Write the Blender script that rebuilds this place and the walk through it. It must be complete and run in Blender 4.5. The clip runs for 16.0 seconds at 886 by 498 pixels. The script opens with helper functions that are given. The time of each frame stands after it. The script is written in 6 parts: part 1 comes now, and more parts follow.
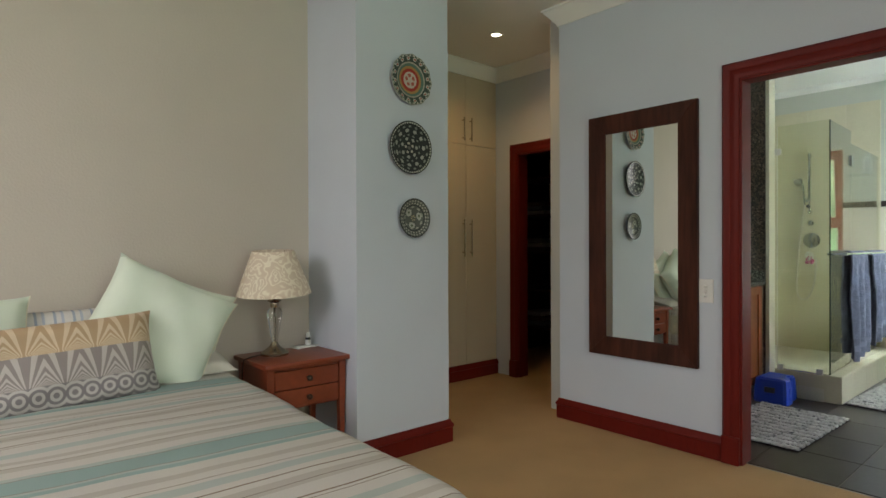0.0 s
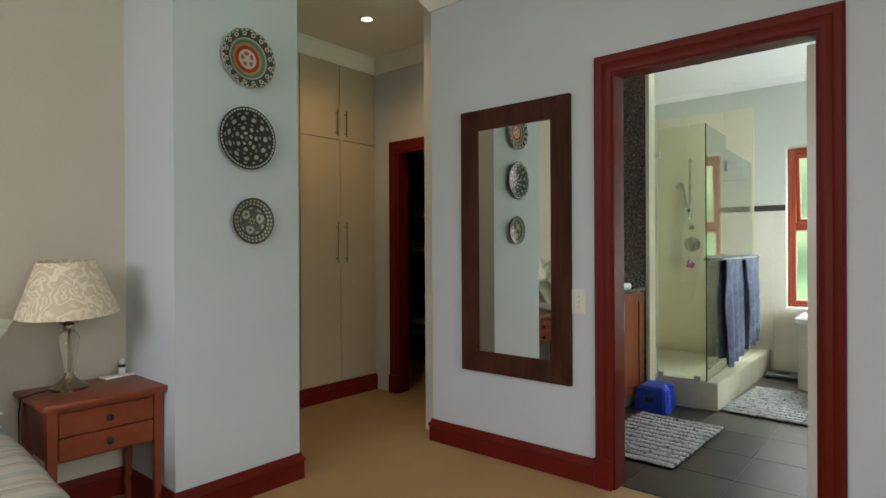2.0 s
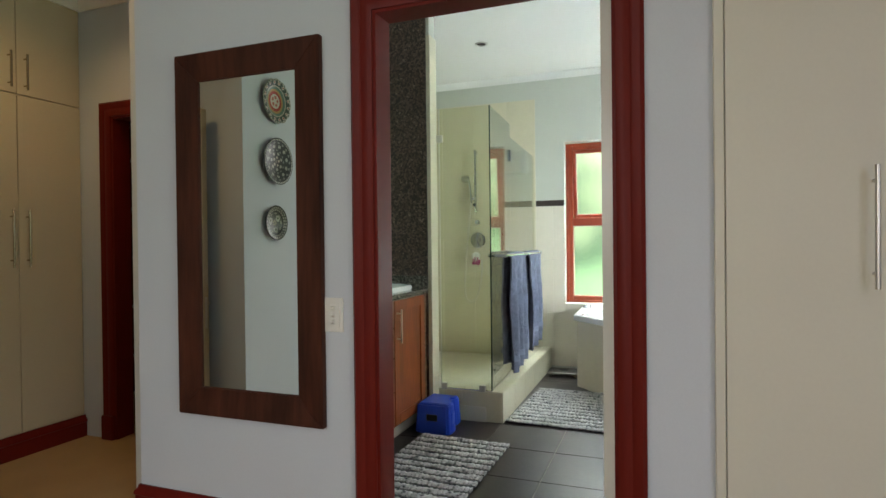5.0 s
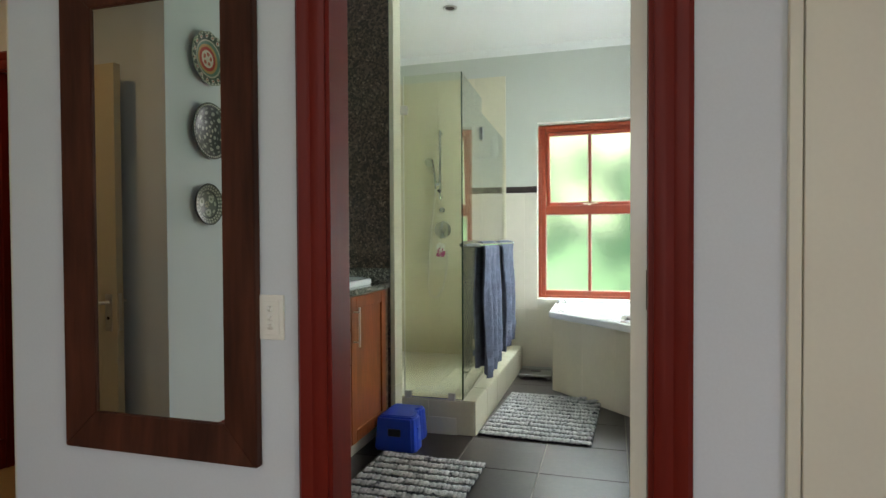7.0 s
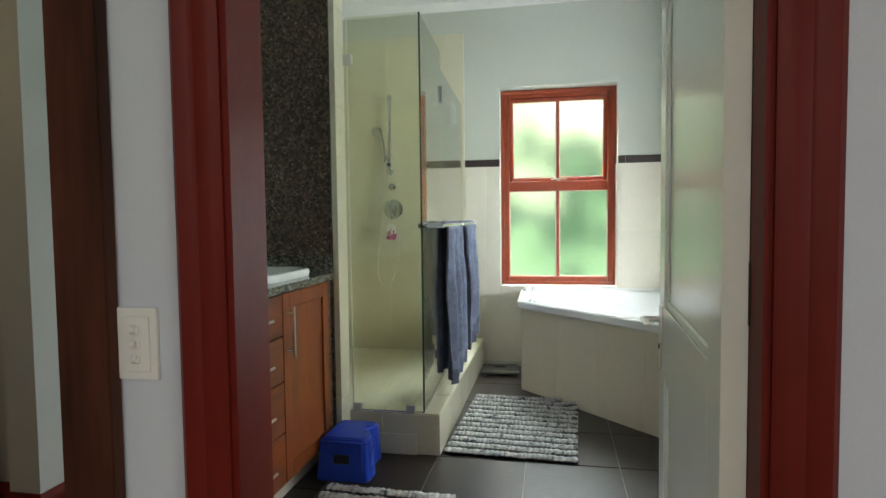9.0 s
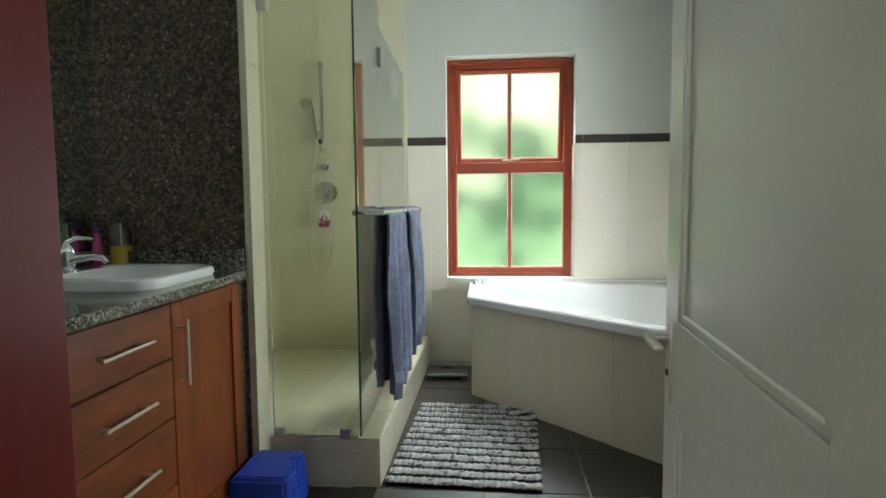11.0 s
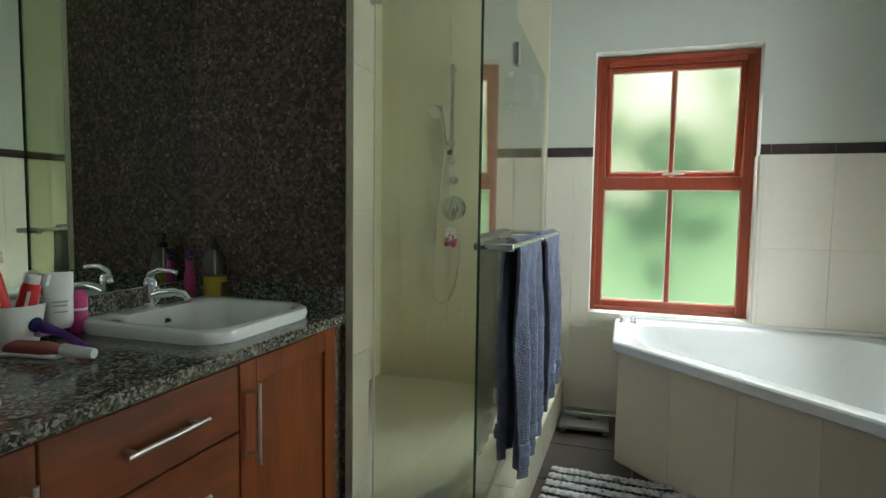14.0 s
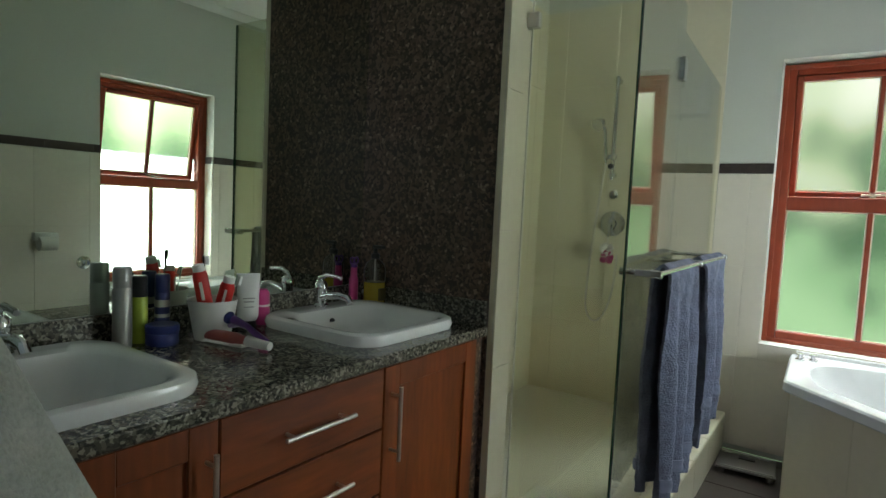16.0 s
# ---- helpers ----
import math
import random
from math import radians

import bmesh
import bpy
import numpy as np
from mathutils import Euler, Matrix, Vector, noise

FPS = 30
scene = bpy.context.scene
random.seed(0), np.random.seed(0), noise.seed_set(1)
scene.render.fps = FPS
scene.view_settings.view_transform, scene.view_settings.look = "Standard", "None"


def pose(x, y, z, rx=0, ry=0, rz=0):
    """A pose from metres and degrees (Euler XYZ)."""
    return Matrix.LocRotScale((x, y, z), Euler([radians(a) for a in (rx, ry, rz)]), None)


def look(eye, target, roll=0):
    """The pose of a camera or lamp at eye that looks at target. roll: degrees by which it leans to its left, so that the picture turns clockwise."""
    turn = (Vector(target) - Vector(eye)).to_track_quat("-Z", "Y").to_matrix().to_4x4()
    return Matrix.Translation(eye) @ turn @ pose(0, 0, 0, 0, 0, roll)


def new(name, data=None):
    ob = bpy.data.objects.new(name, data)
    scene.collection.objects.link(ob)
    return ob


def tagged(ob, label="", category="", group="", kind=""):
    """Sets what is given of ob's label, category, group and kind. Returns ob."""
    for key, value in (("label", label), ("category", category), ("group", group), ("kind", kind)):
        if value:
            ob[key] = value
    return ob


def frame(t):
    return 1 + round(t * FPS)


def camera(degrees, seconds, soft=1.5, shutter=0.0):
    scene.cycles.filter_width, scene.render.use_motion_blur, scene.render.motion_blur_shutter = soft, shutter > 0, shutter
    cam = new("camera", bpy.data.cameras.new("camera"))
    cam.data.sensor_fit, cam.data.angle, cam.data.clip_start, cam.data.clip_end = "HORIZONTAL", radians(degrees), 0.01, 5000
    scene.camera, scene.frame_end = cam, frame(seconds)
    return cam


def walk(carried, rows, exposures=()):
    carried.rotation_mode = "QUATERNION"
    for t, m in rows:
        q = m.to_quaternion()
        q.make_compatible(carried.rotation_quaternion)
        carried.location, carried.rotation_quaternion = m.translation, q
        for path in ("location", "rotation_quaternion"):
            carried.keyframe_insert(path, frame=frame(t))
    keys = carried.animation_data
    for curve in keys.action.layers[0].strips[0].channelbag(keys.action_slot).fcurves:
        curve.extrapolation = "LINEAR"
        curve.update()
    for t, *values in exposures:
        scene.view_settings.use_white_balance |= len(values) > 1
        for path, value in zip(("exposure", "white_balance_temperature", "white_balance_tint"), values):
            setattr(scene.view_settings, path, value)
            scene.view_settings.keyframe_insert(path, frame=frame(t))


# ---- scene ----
cam = camera(74.9, 16.0)
PATH = [
    (0, (1.351, -3.22, 1.182), (-0.153, -1.901, 1.173), -0.2),
    (0.5, (1.319, -3.095, 1.207), (-0.109, -1.695, 1.195), -0.4),
    (1, (1.291, -2.958, 1.217), (-0.089, -1.511, 1.208), -0.4),
    (1.5, (1.298, -2.832, 1.216), (-0.046, -1.351, 1.207), -0.4),
    (2, (1.284, -2.719, 1.209), (-0.007, -1.192, 1.205), -0.3),
    (2.5, (1.229, -2.579, 1.221), (0.031, -0.977, 1.217), -0.3),
    (3, (1.177, -2.45, 1.218), (0.088, -0.772, 1.215), -0.4),
    (3.5, (1.171, -2.344, 1.199), (0.221, -0.584, 1.2), -0.5),
    (4, (1.158, -2.198, 1.197), (0.332, -0.376, 1.198), -0.6),
    (6.5, (0.895, -1.581, 1.184), (0.273, 0.32, 1.152), -0.3),
    (7, (0.845, -1.464, 1.157), (0.285, 0.455, 1.119), -0.3),
    (7.5, (0.803, -1.317, 1.147), (0.285, 0.614, 1.086), -0.6),
    (8, (0.738, -1.173, 1.14), (0.264, 0.768, 1.07), -0.5),
    (8.5, (0.697, -1.045, 1.143), (0.266, 0.905, 1.049), -0.6),
    (9, (0.629, -0.898, 1.145), (0.253, 1.064, 1.043), -0.7),
    (9.5, (0.584, -0.781, 1.136), (0.28, 1.192, 1.014), -0.8),
    (11.8, (0.512, -0.258, 1.155), (0.355, 1.729, 0.994), -0.4),
    (12, (0.499, -0.216, 1.155), (0.334, 1.771, 0.999), -0.5),
    (12.5, (0.482, -0.116, 1.187), (0.259, 1.866, 1.035), -0.3),
    (13, (0.465, -0.042, 1.203), (0.128, 1.923, 1.054), -0.0),
    (13.5, (0.454, 0.007, 1.231), (-0.01, 1.947, 1.085), 0.3),
    (14, (0.474, 0.047, 1.24), (-0.155, 1.94, 1.095), 0.8),
    (14.5, (0.507, 0.067, 1.254), (-0.287, 1.896, 1.106), 1.4),
    (15, (0.537, 0.074, 1.261), (-0.387, 1.842, 1.116), 1.8),
    (15.5, (0.545, 0.054, 1.273), (-0.491, 1.759, 1.123), 2.2),
    (16, (0.552, 0.024, 1.292), (-0.579, 1.667, 1.144), 2.7),
]
walk(cam, [(r[0], look(*r[1:])) for r in PATH], [(0, -0.16), (1.0, -0.10), (2.0, 0.02), (4.0, 0.02), (7.0, -0.05), (9.0, -0.20), (9.5, -0.10), (12.0, -0.50), (14.0, -0.68), (15.0, -0.85), (16.0, -0.93)])

# ---- light ----
world = bpy.data.worlds.new("sky")
scene.world = world
world.use_nodes = True
wn = world.node_tree.nodes
sky = wn.new("ShaderNodeTexSky")
sky.sky_type, sky.sun_disc = "NISHITA", False
sky.sun_elevation, sky.sun_rotation = radians(40), radians(200)
wn["Background"].inputs[1].default_value = 0.10
world.node_tree.links.new(sky.outputs[0], wn["Background"].inputs[0])


def lamp(name, kind, m, energy, color, **sizes):
    data = bpy.data.lights.new(name, kind)
    data.energy, data.color = energy, color
    for key, value in sizes.items():
        if key == "size":
            data.size = value
        if key == "size_y":
            data.shape, data.size_y = "RECTANGLE", value
        if key == "angle":
            data.angle = value
        if key == "spot_size":
            data.spot_size = value
        if key == "blend":
            data.spot_blend = value
        if key == "radius":
            data.shadow_soft_size = value
    ob = new(name, data)
    ob.matrix_world = m
    return ob


lamp("sun", "SUN", look((6, -8, 9), (0, 0, 0)), 0.8, (1.0, 0.95, 0.88), angle=radians(12))
# daylight in the window openings
lamp("window_light_bedroom_east", "AREA", look((3.38, -2.6, 1.90), (1.0, -2.9, 0.0)), 31, (0.90, 0.90, 1.0), size=1.8, size_y=1.5)
lamp("window_light_bedroom_south", "AREA", look((-0.1, -5.08, 1.90), (-0.35, -3.7, 0.0)), 58, (1.0, 0.93, 0.94), size=1.9, size_y=1.6)
lamp("window_light_bath_back", "AREA", look((0.66, 4.75, 3.1), (0.66, 2.6, 0.5)), 590, (0.84, 0.96, 0.98), size=1.8, size_y=1.4)
lamp("window_light_bath_side", "AREA", look((2.35, 2.43, 1.0), (0, 2.43, 0.95)), 128, (0.85, 0.94, 1.0), size=1.7, size_y=1.2)
lamp("downlight_beam", "SPOT", look((-1.715, 0.02, 2.775), (-1.715, 0.02, 0)), 22, (1.0, 0.60, 0.26), spot_size=radians(150), blend=1.0, radius=0.04)

# ---- materials ----


def mat(name, color, rough=0.6, metal=0.0, var=0.10, scale=6.0, grain=60.0, bump=0.0, dist=0.002, stretch=(1, 1, 1), trans=0.0, ior=1.45, coat=0.0, by_object=0.0):
    """Principled material with colour variation at two scales and fine relief."""
    m = bpy.data.materials.new(name)
    m.use_nodes = True
    n, l = m.node_tree.nodes, m.node_tree.links
    b = n["Principled BSDF"]
    b.inputs["Roughness"].default_value, b.inputs["Metallic"].default_value = rough, metal
    b.inputs["Transmission Weight"].default_value, b.inputs["IOR"].default_value = trans, ior
    b.inputs["Coat Weight"].default_value = coat
    co = n.new("ShaderNodeTexCoord")
    mp = n.new("ShaderNodeMapping")
    mp.inputs["Scale"].default_value = stretch
    l.new(co.outputs["Object"], mp.inputs[0])
    big, fine = n.new("ShaderNodeTexNoise"), n.new("ShaderNodeTexNoise")
    for node, s, d in ((big, scale, 3), (fine, grain, 4)):
        node.inputs["Scale"].default_value, node.inputs["Detail"].default_value = s, d
        l.new(mp.outputs[0], node.inputs["Vector"])
    add = n.new("ShaderNodeMath")
    add.operation = "MULTIPLY_ADD"
    add.inputs[1].default_value = 0.6
    l.new(big.outputs[0], add.inputs[0])
    half = n.new("ShaderNodeMath")
    half.operation = "MULTIPLY"
    half.inputs[1].default_value = 0.4
    l.new(fine.outputs[0], half.inputs[0])
    l.new(half.outputs[0], add.inputs[2])
    ramp = n.new("ShaderNodeValToRGB")
    ramp.color_ramp.elements[0].position, ramp.color_ramp.elements[1].position = 0.3, 0.7
    ramp.color_ramp.elements[0].color = (*[c * (1 - var) for c in color], 1)
    ramp.color_ramp.elements[1].color = (*[min(1, c * (1 + var)) for c in color], 1)
    l.new(add.outputs[0], ramp.inputs[0])
    out = ramp.outputs[0]
    if by_object:
        info, hsv = n.new("ShaderNodeObjectInfo"), n.new("ShaderNodeHueSaturation")
        mr = n.new("ShaderNodeMapRange")
        mr.inputs[3].default_value, mr.inputs[4].default_value = 1 - by_object, 1 + by_object
        l.new(info.outputs["Random"], mr.inputs[0])
        l.new(mr.outputs[0], hsv.inputs["Value"])
        l.new(out, hsv.inputs["Color"])
        out = hsv.outputs[0]
    l.new(out, b.inputs["Base Color"])
    if bump:
        bp = n.new("ShaderNodeBump")
        bp.inputs["Strength"].default_value, bp.inputs["Distance"].default_value = bump, dist
        l.new(fine.outputs[0], bp.inputs["Height"])
        l.new(bp.outputs[0], b.inputs["Normal"])
    return m


WALL = mat("white wall paint", (0.555, 0.60, 0.655), 0.75, var=0.04, scale=1.5, grain=140, bump=0.08)
BEDWALL = mat("cream textured wall paint", (0.53, 0.475, 0.405), 0.8, var=0.03, scale=3, grain=90, bump=0.35, dist=0.004)
BATHWALL = mat("pale green grey wall paint", (0.57, 0.59, 0.53), 0.75, var=0.025, scale=1.5, grain=140, bump=0.06)
CEIL = mat("white ceiling paint", (0.80, 0.80, 0.77), 0.8, var=0.02, scale=2, grain=100, bump=0.05)
RED = mat("oxblood gloss paint", (0.124, 0.010, 0.006), 0.45, var=0.18, scale=4, grain=50, bump=0.06, stretch=(1, 1, 0.15))
RED.node_tree.nodes["Principled BSDF"].inputs["Specular IOR Level"].default_value = 0.22
CARPET = mat("sand carpet", (0.44, 0.285, 0.13), 0.95, var=0.14, scale=2.2, grain=420, bump=0.7, dist=0.006)
CREAM = mat("cream cupboard paint", (0.62, 0.61, 0.52), 0.45, var=0.03, scale=2, grain=80, bump=0.03)
DOORWHITE = mat("white door enamel", (0.77, 0.80, 0.74), 0.26, var=0.03, scale=2, grain=60, bump=0.04)
MIRRORWOOD = mat("dark stained mirror wood", (0.056, 0.017, 0.009), 0.5, var=0.6, scale=14, grain=40, bump=0.25, stretch=(1, 1, 0.12))
MIRRORWOOD.node_tree.nodes["Principled BSDF"].inputs["Specular IOR Level"].default_value = 0.25
SILVER = mat("mirror silver", (0.82, 0.86, 0.83), 0.0, 1.0, var=0.0)
VANITYMIRROR = mat("green tinted mirror silver", (0.74, 0.82, 0.72), 0.0, 1.0, var=0.0)
TILE = mat("cream wall tile", (0.65, 0.61, 0.455), 0.28, var=0.05, scale=3, grain=30, bump=0.03, by_object=0.02)
SHOWERFLOOR = mat("pale cream shower base", (0.68, 0.65, 0.54), 0.35, var=0.05, scale=3, grain=60, bump=0.04)
WHITETILE = mat("ivory wall tile", (0.75, 0.70, 0.60), 0.25, var=0.04, scale=3, grain=30, bump=0.03, by_object=0.02)
# wall tile tone with the warm shade on the bath front put into it
APRONTILE = mat("warm shaded bath front tile", (0.60, 0.545, 0.42), 0.3, var=0.05, scale=3, grain=30, bump=0.03, by_object=0.02)
GROUT = mat("grey beige grout", (0.60, 0.56, 0.47), 0.9, var=0.1, scale=8, grain=120)
FLOORTILE = mat("slate floor tile", (0.038, 0.028, 0.022), 0.30, var=0.3, scale=5, grain=40, bump=0.12, by_object=0.08)
FLOORGROUT = mat("floor grout", (0.27, 0.24, 0.20), 0.9, var=0.15)
BAND = mat("dark border tile", (0.045, 0.032, 0.030), 0.4, var=0.3, scale=20, grain=90, by_object=0.08)
WINWOOD = mat("red mahogany window wood", (0.26, 0.042, 0.016), 0.33, var=0.25, scale=6, grain=50, bump=0.08, stretch=(1, 1, 0.2))
ACRYL = mat("white bath acrylic", (0.80, 0.81, 0.80), 0.12, var=0.01, scale=2, coat=0.5)
CHERRY = mat("cherry cabinet wood", (0.160, 0.038, 0.007), 0.36, var=0.5, scale=9, grain=60, bump=0.06, stretch=(1, 1, 0.16))
CHERRY_ACROSS = mat("cherry wood with level grain", (0.168, 0.041, 0.008), 0.36, var=0.5, scale=9, grain=60, bump=0.06, stretch=(1, 0.16, 1))
# the wardrobe cream with the dim warm passage light mixed into its colour
CUPBOARD = mat("cream paint darkened for dim passage", (0.50, 0.43, 0.31), 0.45, var=0.03, scale=2, grain=80, bump=0.03)
SATIN = mat("satin chrome", (0.60, 0.61, 0.62), 0.2, 1.0, var=0.05)
CHROME = mat("chrome", (0.75, 0.76, 0.77), 0.12, 1.0, var=0.03)
STEEL = mat("brushed steel", (0.62, 0.60, 0.57), 0.32, 1.0, var=0.05, grain=200)
# near-black colour stands for shade in the unlit closet and small recesses
DARK = mat("shade-dark interior", (0.05, 0.035, 0.03), 0.8, var=0.2)

# ---- mesh helpers ----


def cube(bm, x0, x1, y0, y1, z0, z1, bev=0.0, seg=1):
    geo = bmesh.ops.create_cube(bm, size=1.0, matrix=Matrix.LocRotScale(((x0 + x1) / 2, (y0 + y1) / 2, (z0 + z1) / 2), None, (abs(x1 - x0), abs(y1 - y0), abs(z1 - z0))))
    if bev:
        edges = {e for v in geo["verts"] for e in v.link_edges}
        bmesh.ops.bevel(bm, geom=list(edges), offset=bev, segments=seg, affect="EDGES", profile=0.6)
    return bm


def boxes(*rows, bev=0.0, seg=1):
    bm = bmesh.new()
    for r in rows:
        cube(bm, *r, bev=bev, seg=seg)
    return bm


def rod(bm, a, b, r, n=16, r2=None):
    a, b = Vector(a), Vector(b)
    m = Matrix.Translation((a + b) / 2) @ (b - a).to_track_quat("Z", "Y").to_matrix().to_4x4()
    bmesh.ops.create_cone(bm, cap_ends=True, segments=n, radius1=r, radius2=r if r2 is None else r2, depth=(b - a).length, matrix=m)
    return bm


def lathe(bm, profile, n=32, centre=(0, 0), cap=True):
    """Turned shape from (radius, height) pairs about an upright axis."""
    rings = []
    for r, z in profile:
        rings.append([bm.verts.new((centre[0] + r * math.cos(2 * math.pi * i / n), centre[1] + r * math.sin(2 * math.pi * i / n), z)) for i in range(n)])
    for a, b in zip(rings, rings[1:]):
        for i in range(n):
            bm.faces.new((a[i], a[(i + 1) % n], b[(i + 1) % n], b[i]))
    if cap:
        if profile[0][0] > 1e-4:
            bm.faces.new(list(reversed(rings[0])))
        if profile[-1][0] > 1e-4:
            bm.faces.new(rings[-1])
    bmesh.ops.remove_doubles(bm, verts=bm.verts, dist=1e-6)
    return bm


def prism(bm, pts, z0, z1):
    """Upright prism over a plan outline."""
    lo = [bm.verts.new((x, y, z0)) for x, y in pts]
    hi = [bm.verts.new((x, y, z1)) for x, y in pts]
    bm.faces.new(list(reversed(lo)))
    bm.faces.new(hi)
    for i in range(len(pts)):
        j = (i + 1) % len(pts)
        bm.faces.new((lo[i], lo[j], hi[j], hi[i]))
    bmesh.ops.recalc_face_normals(bm, faces=bm.faces)
    return bm


def sweep(bm, path, r, n=10, closed=False):
    """Round tube along points."""
    pts = [Vector(p) for p in path]
    rings = []
    for i, p in enumerate(pts):
        d = (pts[min(i + 1, len(pts) - 1)] - pts[max(i - 1, 0)]).normalized()
        q = d.to_track_quat("Z", "Y")
        rr = r[i] if isinstance(r, (list, tuple)) else r
        rings.append([bm.verts.new(p + q @ Vector((rr * math.cos(2 * math.pi * k / n), rr * math.sin(2 * math.pi * k / n), 0))) for k in range(n)])
    for a, b in zip(rings, rings[1:]):
        for k in range(n):
            bm.faces.new((a[k], a[(k + 1) % n], b[(k + 1) % n], b[k]))
    bm.faces.new(list(reversed(rings[0])))
    bm.faces.new(rings[-1])
    bmesh.ops.recalc_face_normals(bm, faces=bm.faces)
    return bm


def mesh(name, bm, material, smooth=False):
    me = bpy.data.meshes.new(name)
    bm.to_mesh(me)
    bm.free()
    if material:
        me.materials.append(material)
    if smooth:
        me.polygons.foreach_set("use_smooth", [True] * len(me.polygons))
        me.set_sharp_from_angle(angle=radians(40))
    return me


def part(name, bm, material, parent, label="", smooth=False):
    ob = new(name, mesh(name, bm, material, smooth))
    ob.parent = parent
    return tagged(ob, label) if label else ob


def thing(name, label, category, at=(0, 0, 0), turn=0, group="", kind=""):
    ob = new(name)
    ob.matrix_world = pose(*at, 0, 0, turn)
    return tagged(ob, label, category, group, kind)


def structure(name, bm, material, label, category="", smooth=False):
    return tagged(new(name, mesh(name, bm, material, smooth)), label, category or name.split("_")[0], "", "structure")


def piece(name, me, parent, at, scale=None):
    ob = new(name, me)
    ob.parent = parent
    ob.location = at
    if scale:
        ob.scale = scale
    return ob


def profile_run(bm, pts, section):
    """Moulding: a section of (out, up) pairs run along plan points, out to the left of the way, mitred at the corners."""
    n = len(pts)
    rings = []
    for i in range(n):
        p = Vector(pts[i])
        d0 = (p - Vector(pts[i - 1])).normalized() if i else None
        d1 = (Vector(pts[i + 1]) - p).normalized() if i < n - 1 else None
        d0, d1 = d0 or d1, d1 or d0
        n0, n1 = Vector((-d0.y, d0.x)), Vector((-d1.y, d1.x))
        o = (n0 + n1) / (1 + n0.dot(n1))
        rings.append([bm.verts.new((p.x + o.x * a, p.y + o.y * a, b)) for a, b in section])
    k = len(section)
    for a, b in zip(rings, rings[1:]):
        for j in range(k):
            bm.faces.new((a[j], a[(j + 1) % k], b[(j + 1) % k], b[j]))
    bm.faces.new(list(reversed(rings[0])))
    bm.faces.new(rings[-1])
    bmesh.ops.recalc_face_normals(bm, faces=bm.faces)
    return bm


# ---- structure ----
H = 2.805
WY0, WY1 = 0.02, 0.15          # wall between bedroom and bathroom
DX0, DX1, DZ = 0.070, 0.942, 2.075   # its doorway
BX0, BX1, BY1 = -0.976, 1.79, 3.597  # bathroom

structure("floor_bedroom", boxes((-4.2, 3.5, -5.2, WY0 + 0.05, -0.1, 0), (-4.2, -1.12, WY0 + 0.05, 2.6, -0.1, 0)), CARPET, "sand coloured cut pile carpet in the bedroom", "carpet")
bath_floor = structure("floor_bathroom", boxes((-1.15, BX1, WY0 + 0.05, BY1, -0.1, -0.004)), FLOORGROUT, "dark slate tiled bathroom floor with pale joints", "floor")
structure("ceiling_bedroom", boxes((-4.3, 3.6, -5.3, WY0, H, H + 0.1), (-4.3, -1.3, WY0, 2.7, H, H + 0.1)), CEIL, "white painted bedroom ceiling", "ceiling")
structure("ceiling_bathroom", boxes((-1.3, BX1 + 0.25, WY0, BY1 + 0.2, H, H + 0.1)), CEIL, "white painted bathroom ceiling", "ceiling")

EY = 1.680    # front of the granite panel at the end of the vanity

# wall between bedroom and bathroom, with the doorway
structure("wall_doorway", boxes((-1.12, DX0, WY0, WY1, 0, H), (DX1, 3.4, WY0, WY1, 0, H), (DX0, DX1, WY0, WY1, DZ, H)), WALL, "white painted wall with a doorway to the bathroom", "wall")
structure("wall_closet_side", boxes((-1.12, -1.02, WY1, 2.4, 0, H)), WALL, "white painted wall beside the closet passage", "wall")
# closet wall with its doorway
CY = 0.72
structure("wall_closet", boxes((-2.62, -2.12, CY, CY + 0.12, 0, H), (-2.12, -1.33, CY, CY + 0.12, 2.02, H), (-1.33, -1.12, CY, CY + 0.12, 0, H)), WALL, "white painted wall with a doorway to a dark closet", "wall")
# coloured dark to give the shade inside the closet
structure("wall_closet_back", boxes((-3.2, -1.12, 2.4, 2.5, 0, H), (-3.2, -3.1, CY, 2.4, 0, H)), DARK, "closet wall with shade put into its dark colour", "wall")
# bed wall and the pillar
structure("wall_bed", boxes((-2.0, -1.79, -5.2, -1.538, 0, H)), BEDWALL, "cream textured wall behind the bed", "wall")
structure("wall_pillar", boxes((-1.40, -1.265, -1.538, -0.884, 0, H), (-2.0, -1.40, -1.538, -0.950, 0, H)), WALL, "white painted pillar with three plates", "wall")
structure("wall_passage", boxes((-4.2, -2.0, -1.10, -0.950, 0, H), (-4.2, -4.1, -0.98, 2.5, 0, H)), WALL, "cream painted passage wall", "wall")
# closing walls of the bedroom, with windows
structure("wall_east", boxes((3.4, 3.55, -5.2, -3.6, 0, H), (3.4, 3.55, -1.6, WY1, 0, H), (3.4, 3.55, -3.6, -1.6, 0, 0.6), (3.4, 3.55, -3.6, -1.6, 2.3, H)), WALL, "white painted wall with a wide window", "wall")
structure("wall_south", boxes((-2.0, -1.1, -5.3, -5.15, 0, H), (0.9, 3.55, -5.3, -5.15, 0, H), (-1.1, 0.9, -5.3, -5.15, 0, 0.6), (-1.1, 0.9, -5.3, -5.15, 2.3, H)), WALL, "white painted wall with a wide window", "wall")
